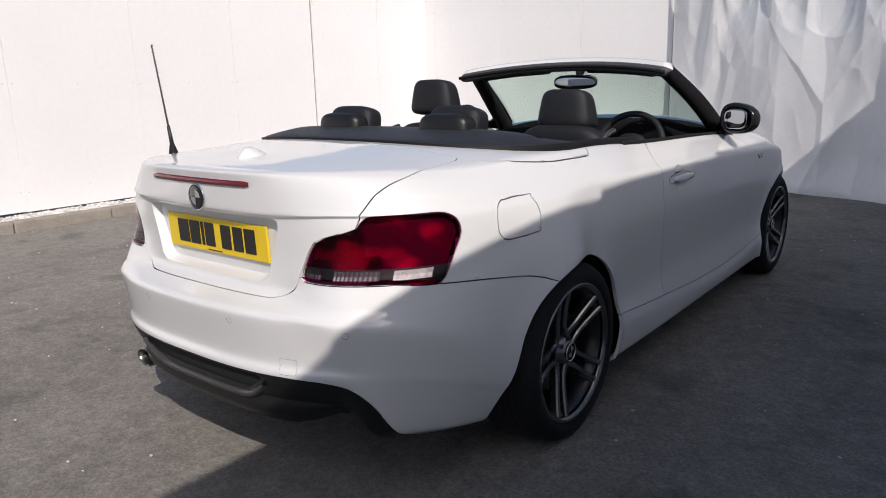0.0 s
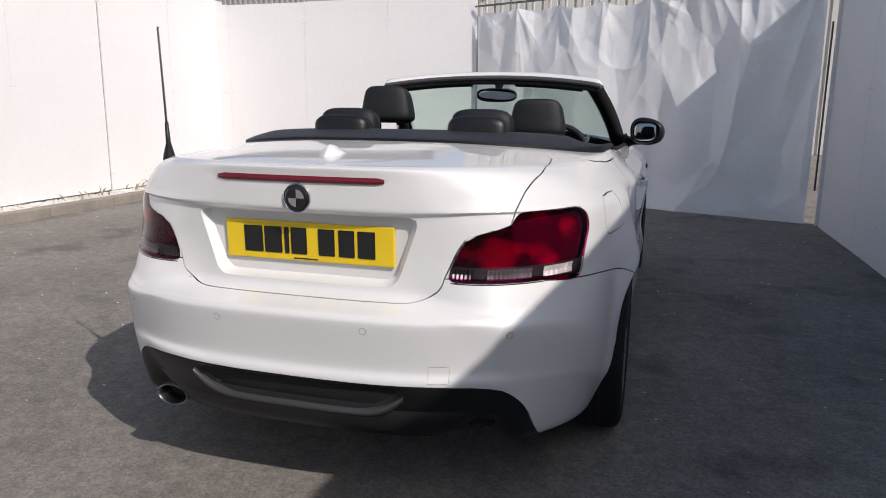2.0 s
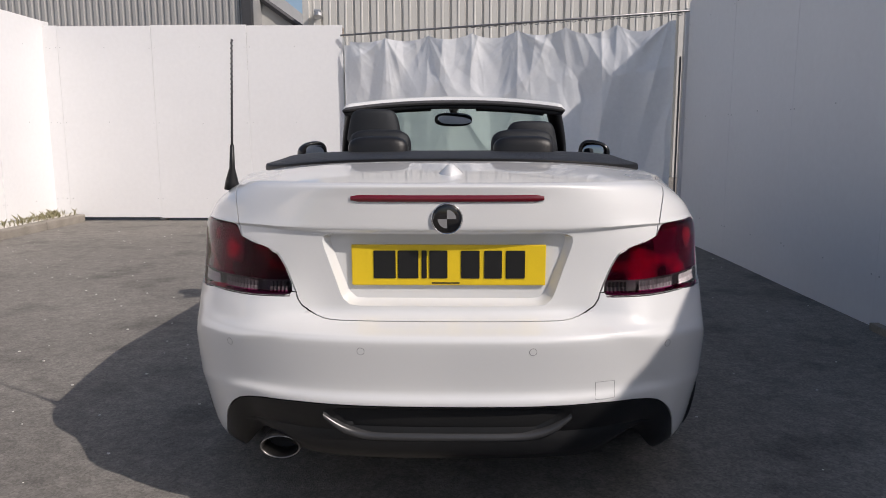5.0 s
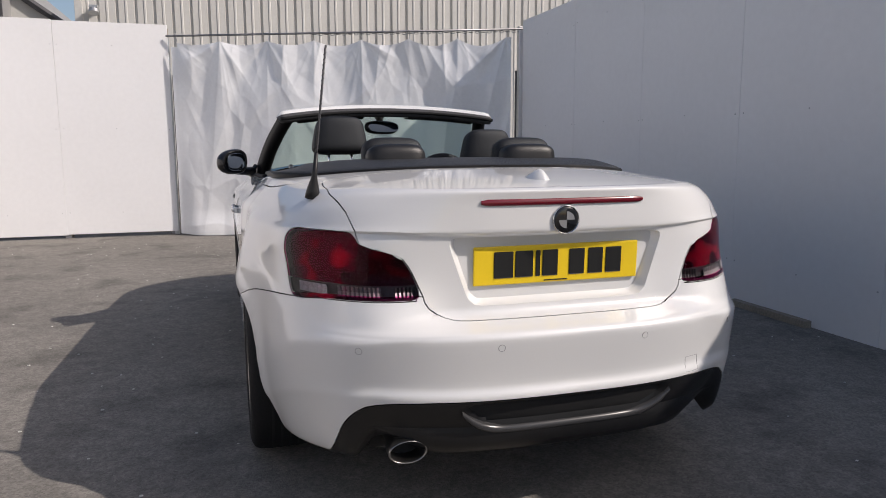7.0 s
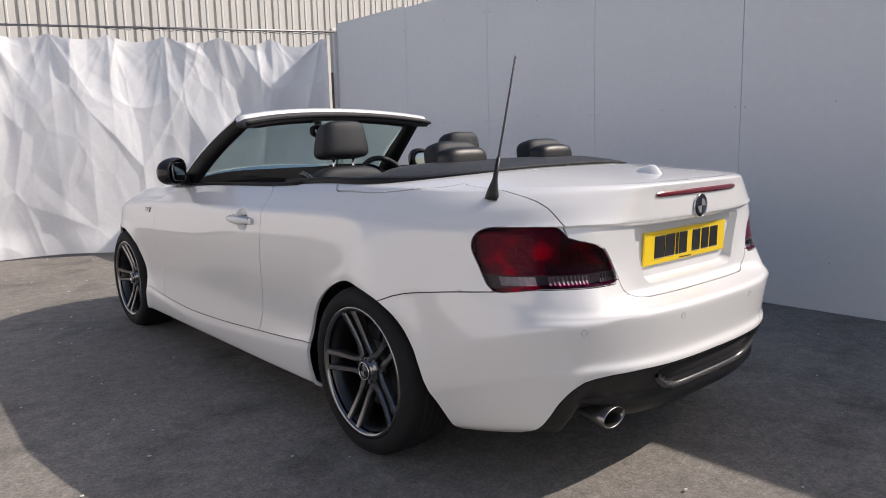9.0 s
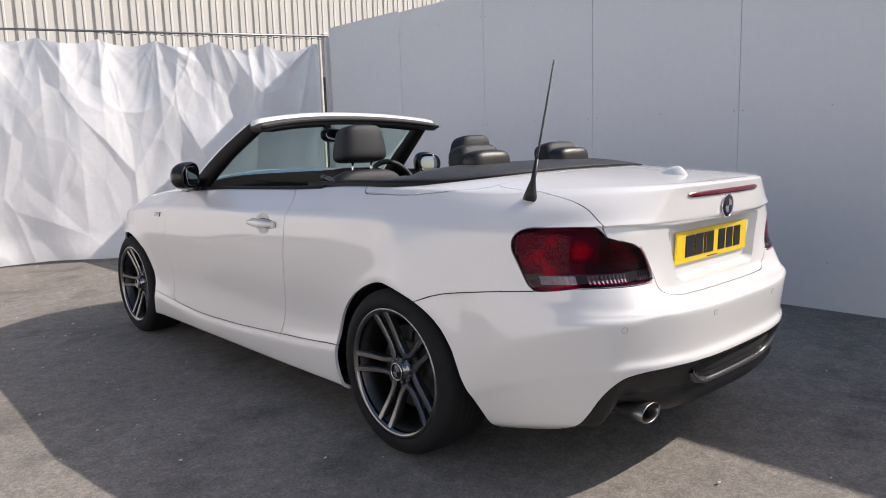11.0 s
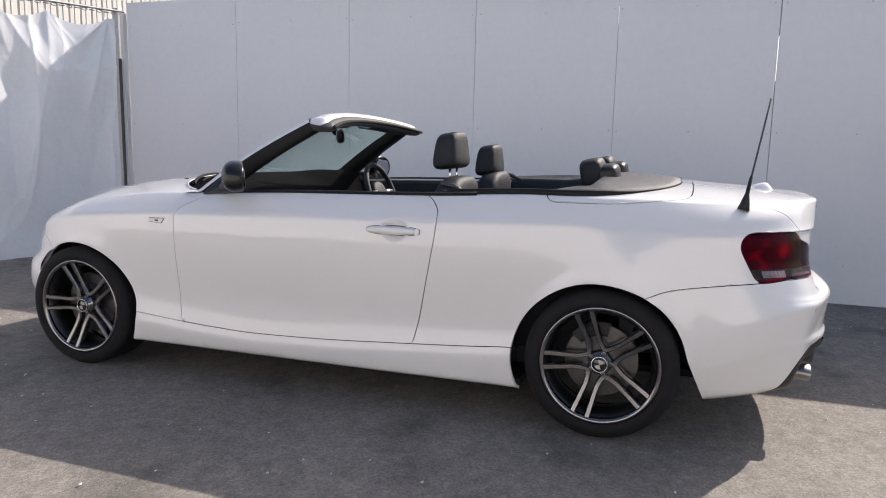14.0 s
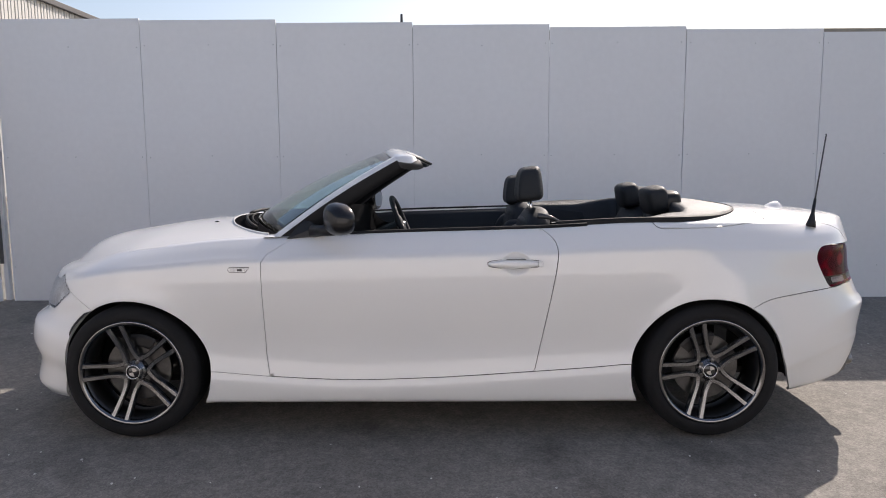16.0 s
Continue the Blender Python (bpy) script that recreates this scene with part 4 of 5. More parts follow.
# round badge with plain quarters
p, n = on_rear(0, 0.900)
badge = new("badge", None)
badge.parent = car
badge.matrix_basis = frame_at(p, n)
tagged(badge, "round dark badge with chrome ring")
part("badge_disc", lathe([(0.0, 0.040), (0.005, 0.039), (0.007, 0.030), (0.0078, 0.0)], 40, "z"), GLOSS_BLACK, badge, smooth=True)
part("badge_ring", lathe([(0.001, 0.0415), (0.006, 0.0405), (0.006, 0.038), (0.001, 0.038)], 40, "z", close=True), CHROME, badge, "chrome ring", smooth=True)
for q in (0, 1):
    bm = bmesh.new()
    v0 = bm.verts.new((0, 0, 0.0086))
    arc = [bm.verts.new((0.024 * math.cos(math.pi * q + w), 0.024 * math.sin(math.pi * q + w), 0.0084)) for w in np.linspace(0, math.pi / 2, 9)]
    for a, b in zip(arc, arc[1:]):
        bm.faces.new((v0, a, b))
    part("badge_quarter", bm, BADGE_GREY, badge, "pale quarter")

# number plate with plain bars
plate = new("number_plate", None)
plate.parent = car
plate.matrix_basis = pose(0.003, -0.793, 0.770, 2.0, 0, 0)
tagged(plate, "yellow number plate with dark bars")
part("plate_board", box(-0.26, -0.004, -0.0555, 0.26, 0.004, 0.0555, 0.003), PLATE, plate)
for a, b in ((0.115, 0.228), (0.240, 0.345), (0.362, 0.388), (0.402, 0.495), (0.565, 0.660), (0.684, 0.775), (0.795, 0.893)):
    part("character_bar", box(-0.26 + 0.52 * a, -0.0052, -0.036, -0.26 + 0.52 * b, -0.0040, 0.040, 0.002, 1), INK, plate)
part("small_print_bar", box(-0.045, -0.0050, -0.0505, 0.030, -0.0040, -0.0470), INK, plate)

# parking sensors
for x, z in ((-0.220, 0.568), (0.220, 0.568), (-0.590, 0.563), (0.590, 0.563)):
    p, n = on_rear(x, z)
    s = part("parking_sensor", placed(lathe([(-0.002, 0.0090), (0.0006, 0.0086), (0.0007, 0.0)], 24, "z"), frame_at(p, n)), PAINT, car)
    part("sensor_ring", placed(lathe([(-0.001, 0.0102), (0.0006, 0.0100), (0.0006, 0.0089), (-0.001, 0.0089)], 24, "z", close=True), frame_at(p, n)), JOINT, car, "thin grey ring")

# square cover of the towing eye, drawn by its joint
sq = [(0.388, 0.431), (0.415, 0.430), (0.441, 0.432), (0.441, 0.454), (0.441, 0.475), (0.415, 0.476), (0.388, 0.475), (0.388, 0.454)]
part("tow_eye_cover", tube([(p := on_rear(x, z))[0] + p[1] * 0.0002 for x, z in sq], 0.0006, 6, closed=True), JOINT, car, "square joint of the towing eye cover")

# lower valance: a recess with a satin lip, and the exhaust
rows = []
for x in np.linspace(-0.325, 0.325, 41):
    z = 0.326 + 0.062 * max(0.0, (abs(x) - 0.18) / 0.145) ** 2.4
    p, n = on_rear(x, z)
    k = 1 - 0.40 * smooth01((abs(x) - 0.28) / 0.045)
    rows.append([Vector((x, p.y + dy, z + dz * k)) for dy, dz in ((0.03, 0.012), (-0.004 * k, 0.012), (-0.014 * k, 0.005), (-0.016 * k, -0.004), (-0.010 * k, -0.013), (0.012, -0.020))])
part("valance_lip", loft(rows), DARK_SATIN, car, "satin grey lip of the rear valance", smooth=True)
rows = []
for x in np.linspace(-0.595, 0.595, 41):
    p, n = on_rear(x, 0.335)
    q = Vector((x, p.y, 0.0))
    k = 1 - 0.60 * smooth01((abs(x) - 0.36) / 0.20)
    rows.append([q + Vector((0, dy + 0.01 * (1 - k), 0.352 - (0.352 - z) * k)) for dy, z in ((0.002, 0.352), (-0.004, 0.325), (-0.004, 0.290), (0.02, 0.256), (0.10, 0.232))])
part("valance_skirt", loft(rows), BLACK_PLASTIC, car, smooth=True)
ex = [(0.12, 0.72), (0.02, 0.98), (-0.012, 1.0), (-0.016, 0.96), (-0.012, 0.90), (0.0, 0.86), (0.10, 0.80)]
bm = lathe(ex, 36, "y")
for v in bm.verts:
    v.co.x *= 0.056
    v.co.z *= 0.034
exhaust = part("exhaust_pipe", placed(bm, pose(-0.460, -0.818, 0.268, 4, 0, 0)), PIPE, car, "oval satin exhaust tip", smooth=True)
# near-black disc that closes the pipe a little way in
bm = lathe([(0.04, 0.85), (0.04, 0.0)], 24, "y")
for v in bm.verts:
    v.co.x *= 0.056
    v.co.z *= 0.034
part("pipe_bore", placed(bm, pose(-0.460, -0.818, 0.268, 4, 0, 0)), GAP, exhaust, "dark disc across the bore")
part("silencer", box(-0.55, -0.70, 0.225, 0.1, -0.42, 0.34, 0.04, 3), GAP, car, smooth=True)

# roof fin on the boot and the aerial on the rear wing
rows = []
for t in np.linspace(0, 1, 12):
    y = -0.585 - 0.105 * t
    w = 0.034 * math.sin(math.pi * min(1, 0.12 + t * 0.88)) ** 0.6 + 0.002
    h = 0.031 * (1 - (1 - t / 0.68) ** 2.0 if t < 0.68 else 1 - ((t - 0.68) / 0.32) ** 1.6) + 0.001
    p, n = on_top(0.008, y)
    rows.append([Vector((0.008 + sx * w, y, p.z + hz * h - 0.001)) for sx, hz in ((-1, 0), (-0.75, 0.35), (-0.28, 0.85), (0, 1), (0.28, 0.85), (0.75, 0.35), (1, 0))])
part("aerial_fin", loft(rows), PAINT, car, "small white fin", smooth=True)
p, n = on_top(-0.663, -0.507)
aer = new("aerial", None)
aer.parent = car
tagged(aer, "thin black whip aerial")
tip = Vector((-0.622, -0.577, 1.388))
base = p
mid = base.lerp(tip, 0.30)
foot = [base + Vector((0, 0, -0.003)), base + Vector((0.001, -0.004, 0.02)), base.lerp(tip, 0.14), mid]
part("aerial_foot", tube(foot, [0.024, 0.019, 0.0085, 0.006], 14), BLACK_PLASTIC, aer, smooth=True)
part("aerial_rod", tube([mid, base.lerp(tip, 0.6), tip], [0.0038, 0.0032, 0.0028], 8), DARK_TRIM, aer, smooth=True)
coil = []
for k in range(150):
    c = mid.lerp(tip, k / 149)
    q = k * 0.9
    coil.append(c + Vector((0.0035 * math.cos(q), 0.0035 * math.sin(q), 0)))
part("aerial_coil", tube(coil, 0.0012, 5), DARK_TRIM, aer)

# door handles and side repeaters
for side in (-1, 1):
    door = PARTS["door_l" if side < 0 else "door_r"]
    rows = []
    for t in np.linspace(0, 1, 22):
        y = 0.797 + 0.223 * t
        p, n = on_side(y, 0.813, side)
        lift = 0.010 + 0.013 * math.sin(math.pi * t) ** 0.5
        h = 0.0175 * max(0.25, math.sin(math.pi * (0.03 + 0.94 * t)) ** 0.35)
        c = Vector((p.x + side * lift, y, 0.813))
        rows.append([c + Vector((side * dx, 0, dz)) for dx, dz in ((0.007, 0), (0.005, h * 0.7), (-0.002, h), (-0.010, h * 0.7), (-0.012, 0), (-0.010, -h * 0.7), (-0.002, -h), (0.005, -h * 0.7))])
    loop = [(y, 0.813 + 0.0205 * sg * max(0.0, math.sin(math.pi * (y - 0.775) / 0.250)) ** 0.3) for sg, ys in ((1, np.linspace(0.776, 1.024, 25)), (-1, np.linspace(1.022, 0.778, 25))) for y in ys]
    part("handle_joint", tube([(p := on_side(y, z, side))[0] + p[1] * (0.0 if abs((y - 0.895) / 0.064) > 0.9 else -0.012) for y, z in loop], 0.0013, 6, closed=True), GAP, door, "thin dark joint round the handle")
    part("door_handle", loft(rows, ring=True, caps=True), PAINT, door, smooth=True)
    p, n = on_side(0.787, 0.813, side)
    part("handle_end", placed(box(-0.0095, -0.0135, -0.004, 0.0095, 0.0135, 0.014, 0.004), frame_at(p + n * 0.002, n)), PAINT, door)
    rep = new("side_repeater", None)
    rep.parent = car
    p, n = on_side(2.14, 0.790, side)
    rep.matrix_basis = frame_at(p, n)
    tagged(rep, "small clear side indicator with chrome surround")
    sg = -side
    for nm, grow, z0, z1, mt in (("surround", 0.003, -0.003, 0.003, DARK_TRIM), ("repeater_lens", 0.0, 0.002, 0.006, SILVER_BOWL)):
        bm = bmesh.new()
        out = [(-0.050 - grow, 0.001), (-0.043, 0.010 + grow), (0.046 + grow, 0.012 + grow), (0.030, -0.010 - grow), (-0.043, -0.008 - grow)]
        lo = [bm.verts.new((px * sg, py, z0)) for px, py in out]
        hi = [bm.verts.new((px * sg * 0.97, py * 0.9, z1)) for px, py in out]
        bm.faces.new(hi)
        for a in range(5):
            bm.faces.new((lo[a], lo[(a + 1) % 5], hi[(a + 1) % 5], hi[a]))
        bmesh.ops.recalc_face_normals(bm, faces=bm.faces[:])
        part(nm, bm, mt, rep)
    part("repeater_mark", box(-0.006, -0.005, 0.0055, 0.016, 0.005, 0.0064), DARK_SATIN, rep)


# ---- the car: windscreen, mirrors ----
def head_edge(u):
    """Front upper edge of the windscreen header; u from -1 (left) to 1."""
    return Vector((0.590 * u, 1.535 - 0.095 * u * u, 1.327 - 0.043 * abs(u) ** 2.2))


def base_edge(u):
    return Vector((0.700 * u, 2.235 - 0.250 * u * u, 0.984 - 0.054 * u * u))


us = np.linspace(-1, 1, 33)
screen = new("windscreen", None)
screen.parent = car
tagged(screen, "raked windscreen in a black frame with a white header")
rows = []
for v in np.linspace(0.0, 1.0, 11):
    row = []
    for u in us * 0.985:
        a, b = base_edge(u), head_edge(u)
        n = Vector((0, 0.52, 0.85))
        row.append(a.lerp(b, v) + n * 0.030 * math.sin(math.pi * v) * (1 - 0.4 * u * u))
    rows.append(row)
gl = loft(rows)
bmesh.ops.solidify(gl, geom=gl.faces[:], thickness=0.005)
pane = part("pane", gl, GLASS, screen, "green-tinted laminated glass", smooth=True)
pane.visible_shadow = False

head_white = [(0.012, -0.012), (0.004, 0.004), (-0.030, 0.015), (-0.066, 0.015), (-0.086, 0.008), (-0.095, -0.006)]
head_dark = [(-0.095, -0.006), (-0.110, -0.010), (-0.124, -0.030), (-0.126, -0.046), (-0.100, -0.056), (-0.050, -0.054), (-0.010, -0.046), (0.012, -0.030), (0.012, -0.012)]
for nm, prof, mt, lb in (("header_cap", head_white, PAINT, "white painted header strip"), ("header", head_dark, HEADLINER, "dark grey header lining")):
    rows = []
    for u in np.linspace(-1.06, 1.06, 53):
        k = 1.0 if abs(u) < 1.015 else max(0.06, 1 - ((abs(u) - 1.01) / 0.05) ** 1.5)
        rows.append([head_edge(u) + Vector((0, -0.055 + (dy + 0.055) * k, -0.018 + (dz + 0.018) * k)) for dy, dz in prof])
    part(nm, loft(rows), mt, screen, lb, smooth=True)
part("header_seal", tube([head_edge(u) + Vector((0, -0.128, -0.030)) for u in np.linspace(-1.03, 1.03, 35)], 0.009, 8), RUBBER, screen, "black rubber seal", smooth=True)
for u0, u1 in ((-0.86, -0.22), (0.22, 0.86)):
    rows = [[head_edge(u) + Vector((0, dy, dz)) for dy, dz in ((-0.100, -0.050), (-0.060, -0.066), (-0.020, -0.064), (0.005, -0.052))] for u in np.linspace(u0, u1, 12)]
    part("sun_visor", loft(rows), LEATHER, screen, smooth=True)

for side in (-1, 1):
    outer, inner_p = [], []
    for t in np.linspace(0, 1, 14):
        a = Vector((side * 0.732, 2.005, 0.905))
        b = head_edge(side * 1.0) + Vector((side * 0.012, 0.0, -0.008))
        c = a.lerp(b, t) + Vector((side * 0.012, 0, 0.018)) * math.sin(math.pi * t)
        w = 0.060 - 0.012 * t
        back = Vector((0, -0.66, -0.75)).normalized()
        wide = 0.088 - 0.028 * t
        outer.append([c + Vector((-side * 0.052, 0.018, 0.016)), c + Vector((-side * 0.030, 0.016, 0.020)), c + Vector((-side * 0.008, 0.010, 0.014)), c + Vector((side * 0.003, 0, 0))])
        inner_p.append([c + Vector((side * 0.003, 0, 0)), c + back * 0.034, c + back * wide * 0.75 + Vector((-side * 0.006, 0, 0)), c + back * wide + Vector((-side * 0.022, 0, 0)), c + back * wide * 0.8 + Vector((-side * 0.060, 0, 0)), c + back * 0.03 + Vector((-side * 0.078, 0, 0)), c + Vector((-side * 0.052, 0.018, 0.016))])
    part("pillar_skin", loft(outer), PAINT, screen, "white windscreen pillar", smooth=True)
    part("pillar_trim", loft(inner_p), TRIM_BLACK, screen, "black inner pillar trim", smooth=True)
    # mirror sail and door mirror
    sail = loft([[Vector((side * 0.760, 1.94, 0.920)), Vector((side * 0.760, 1.78, 0.935))], [Vector((side * 0.742, 1.905, 0.965)), Vector((side * 0.752, 1.80, 0.975))], [Vector((side * 0.727, 1.865, 1.000)), Vector((side * 0.735, 1.84, 1.000))]])
    bmesh.ops.solidify(sail, geom=sail.faces[:], thickness=0.02)
    mir = new("door_mirror", None)
    mir.parent = car
    tagged(mir, "black door mirror")
    part("mirror_sail", sail, BLACK_PLASTIC, mir)
    bm = blob((0, 0, 0), (0.182, 0.128, 0.148) if side < 0 else (0.190, 0.150, 0.158), 2.4, 56, 36)
    for v in bm.verts:
        if v.co.y < -0.030:
            v.co.y = -0.030 + (v.co.y + 0.030) * 0.38
            r = (abs(v.co.x) / 0.072) ** 3 + (abs(v.co.z) / 0.058) ** 3
            v.co.y += 0.020 * float(smooth01((1.15 - r) / 0.3))
        k = 0.5 + v.co.x * side / 0.180
        v.co.z *= 0.86 + 0.22 * (1 - k)
        v.co.z += 0.010 * (1 - k)
    at = pose(-0.864, 1.680, 1.012, 0, 0, 36) if side < 0 else pose(0.856, 1.705, 1.012, 0, 0, -12)
    part("mirror_housing", placed(bm, at), MIRROR_CASE, mir, smooth=True)
    bm = blob((0, 0, 0), (0.128, 0.006, 0.100), 3.2, 28, 14)
    part("mirror_glass", placed(bm, at @ pose(-side * 0.006, -0.033 if side < 0 else -0.037, 0.004, -3, 0, 4 * -side)), DOOR_MIRROR, mir, "silvered mirror glass", smooth=True)
    part("mirror_arm", tube([(side * 0.750, 1.82, 0.955), (side * 0.79, 1.765, 0.960), (side * 0.84, 1.710, 0.968)], [0.030, 0.024, 0.026], 12), BLACK_PLASTIC, mir, smooth=True)

# inside mirror
rv = new("inside_mirror", None)
rv.parent = car
tagged(rv, "black inside mirror on the windscreen")
bm = blob((0, 0, 0), (0.240, 0.045, 0.080), 2.8, 28, 14)
part("mirror_housing", placed(bm, pose(0.0, 1.575, 1.215, -3, 0, 24)), BLACK_PLASTIC, rv, smooth=True)
bm = blob((0, 0, 0), (0.222, 0.006, 0.064), 2.8, 28, 12)
part("mirror_glass", placed(bm, pose(0.0097, 1.5525, 1.216, -3, 0, 24)), DOOR_MIRROR, rv, smooth=True)
part("mirror_foot", tube([(0.0, 1.60, 1.225), (0.0, 1.625, 1.265), (0.0, 1.63, 1.285)], [0.014, 0.022, 0.035], 10), BLACK_PLASTIC, rv, smooth=True)


# ---- the car: cockpit ----
part("cabin_floor", box(-0.70, 0.10, 0.24, 0.70, 2.15, 0.30), FABRIC, car, "dark carpet")
part("cabin_bulkhead", box(-0.70, -0.12, 0.24, 0.70, -0.06, 0.98), FABRIC, car)
part("front_bulkhead", box(-0.70, 2.12, 0.24, 0.70, 2.16, 0.90), FABRIC, car)
for side in (-1, 1):
    door = PARTS["door_l" if side < 0 else "door_r"]
    rows = []
    for y in np.linspace(0.70, 2.05, 12):
        rows.append([Vector((side * x, y, z)) for x, z in ((0.752, 0.962 - 0.026 * (y - 0.7)), (0.720, 0.958 - 0.026 * (y - 0.7)), (0.690, 0.930 - 0.02 * (y - 0.7)), (0.672, 0.80), (0.640, 0.72), (0.655, 0.60), (0.690, 0.40), (0.70, 0.26))])
    part("door_card", loft(rows), LEATHER, door, "black door lining", smooth=True)
    part("window_seal", tube([(side * (0.742 - 0.05 * max(0, y - 1.2) ** 2 * 0.6), y, float(shoulder(y)) + 0.004) for y in np.linspace(0.56, 1.93, 20)], 0.0095, 8), RUBBER, door, "black window seal", smooth=True)
    rows = []
    for y in np.linspace(0.06, 0.72, 10):
        wide = next(x for x in np.arange(0.76, 0.5, -0.002) if hole_edge(x, y) < 0.0)
        rows.append([Vector((side * min(x, wide), y, z)) for x, z in ((0.745, 0.985), (0.710, 0.988), (0.660, 0.975), (0.640, 0.93), (0.630, 0.62), (0.640, 0.30))])
    part("rear_side_lining", loft(rows), LEATHER, car, "black rear side lining", smooth=True)

# cowl, dash, wheel
def scuttle(u, t):
    """A point of the scuttle: t = 0 at the glass, 1 at the bonnet's rear edge."""
    b = base_edge(u)
    wide = 0.125 * (1 - abs(u) ** 5) ** 0.6
    y = b.y + 0.004 + wide * t
    p, _ = on_top(b.x, y)
    return Vector((b.x, y, p.z + 0.003))


cowl_us = np.linspace(-0.97, 0.97, 49)
part("cowl", loft([[scuttle(u, t) for t in np.linspace(0, 1, 7)] for u in cowl_us]), DASH, car, "black scuttle panel below the windscreen", smooth=True)
part("bonnet_lip", tube([scuttle(u, 1.0) + Vector((0, 0.002, 0)) for u in cowl_us], 0.005, 8), PAINT, car, "rounded rear edge of the bonnet", smooth=True)
for u0 in (-0.82, 0.02):
    arm = [scuttle(u0 + 0.70 * k, 0.62 - 0.30 * k) + Vector((0, 0, 0.010 + 0.012 * math.sin(math.pi * k))) for k in np.linspace(0, 1, 9)]
    wiper = part("wiper", tube(arm, [0.009 - 0.0005 * k for k in range(9)], 8), TRIM_BLACK, car, "black wiper arm and blade", smooth=True)
    part("wiper_blade", tube([scuttle(u0 + 0.12 + 0.66 * k, 0.22) + Vector((0, 0, 0.010)) for k in np.linspace(0, 1, 9)], 0.005, 6), RUBBER, wiper)
for sx in (-0.26, 0.26):
    p, n = on_top(sx, 2.42)
    part("washer_jet", placed(box(-0.009, -0.010, 0, 0.009, 0.010, 0.006, 0.003), Matrix.Translation(p)), BLACK_PLASTIC, car)
rows = []
for u in us:
    x = 0.68 * u
    hood = 0.085 * math.exp(-(((x - 0.37) / 0.16) ** 4))
    rows.append([Vector((x, y - 0.17 * u * u * (y > 1.75), z - 0.065 * u ** 4 * (z > 0.86))) for y, z in ((2.17, 0.990), (2.06, 0.994), (1.93, 0.970 + hood * 0.5), (1.76, 0.930 + hood), (1.68, 0.900 + hood), (1.66, 0.84), (1.70, 0.74), (1.72, 0.55), (1.85, 0.40), (2.1, 0.35))])
part("dashboard", loft(rows), DASH, car, "black dashboard with hooded dials", smooth=True)
part("centre_console", box(-0.13, 0.50, 0.28, 0.13, 1.70, 0.60, 0.03, 3), BLACK_PLASTIC, car)
part("gear_lever", tube([(0.0, 1.28, 0.58), (0.0, 1.27, 0.70), (0.0, 1.265, 0.74)], [0.012, 0.016, 0.024], 10), LEATHER, car, smooth=True)
sw = new("steering_wheel", None)
sw.parent = car
sw.matrix_basis = pose(0.37, 1.475, 0.880, 68, 0, 0)
tagged(sw, "black leather steering wheel with silver spokes")
part("rim", tube([(0.178 * math.cos(q), 0.178 * math.sin(q), 0) for q in np.linspace(0, 2 * math.pi, 41)[:-1]], 0.0165, 12, closed=True), LEATHER, sw, smooth=True)
part("boss", blob((0, 0, -0.015), (0.17, 0.15, 0.05), 2.6), LEATHER, sw, smooth=True)
for q in (0.0, math.pi, -math.pi / 2):
    c, s_ = math.cos(q), math.sin(q)
    part("spoke", tube([(0.06 * c, 0.06 * s_, -0.012), (0.175 * c, 0.175 * s_, -0.002)], [0.022, 0.012], 8), SATIN, sw, "satin spoke", smooth=True)
part("column", tube([(0, 0, -0.03), (0, 0, -0.22)], 0.04, 12), BLACK_PLASTIC, sw)


def front_seat(x, top):
    seat = new("front_seat", None)
    seat.parent = car
    seat.matrix_basis = Matrix.Translation((x, 0, 0))
    tagged(seat, "black leather front seat")
    part("cushion", blob((0, 1.10, 0.47), (0.50, 0.54, 0.22), 3.5), LEATHER, seat, smooth=True)
    part("backrest", blob((0, 0.800, 0.745), (0.47, 0.16, 0.58), 3.6, 28, 20, lean=0.18), LEATHER, seat, smooth=True)
    for sx in (-0.225, 0.225):
        part("side_bolster", blob((sx, 0.845, 0.70), (0.10, 0.17, 0.46), 3.0, 20, 14, lean=0.18), LEATHER, seat, smooth=True)
    part("shoulder_pad", blob((0, 0.765, 0.945), (0.42, 0.15, 0.11), 2.8, 24, 12), LEATHER, seat, smooth=True)
    bm = blob((0, 0, 0), (0.262, 0.122, 0.172), 5.0, 36, 24)
    for v in bm.verts:
        up = max(0.0, v.co.z / 0.172 + 0.5)
        v.co.x *= 1.06 - 0.25 * up
        v.co.y = (v.co.y + 0.061) * (1.10 - 0.28 * up ** 1.5) - 0.061 + 0.018 * (v.co.x / 0.125) ** 2
    part("headrest", placed(bm, pose(0, 0.782, top - 0.083, -8, 0, 0)), LEATHER, seat, "black leather headrest", smooth=True)
    for sx in (-0.055, 0.055):
        part("headrest_post", tube([(sx, 0.785, top - 0.145), (sx, 0.778, 0.985)], 0.0062, 8), CHROME, seat, "chrome post", smooth=True)
    part("belt_guide", tube([(math.copysign(0.235, x), 0.77, 1.010), (math.copysign(0.235, x), 0.71, 1.000), (math.copysign(0.235, x), 0.655, 0.975)], [0.013, 0.012, 0.006], 10), DARK_SATIN, seat, "grey belt guide", smooth=True)
    return seat


front_seat(-0.375, 1.238)
front_seat(0.375, 1.180)

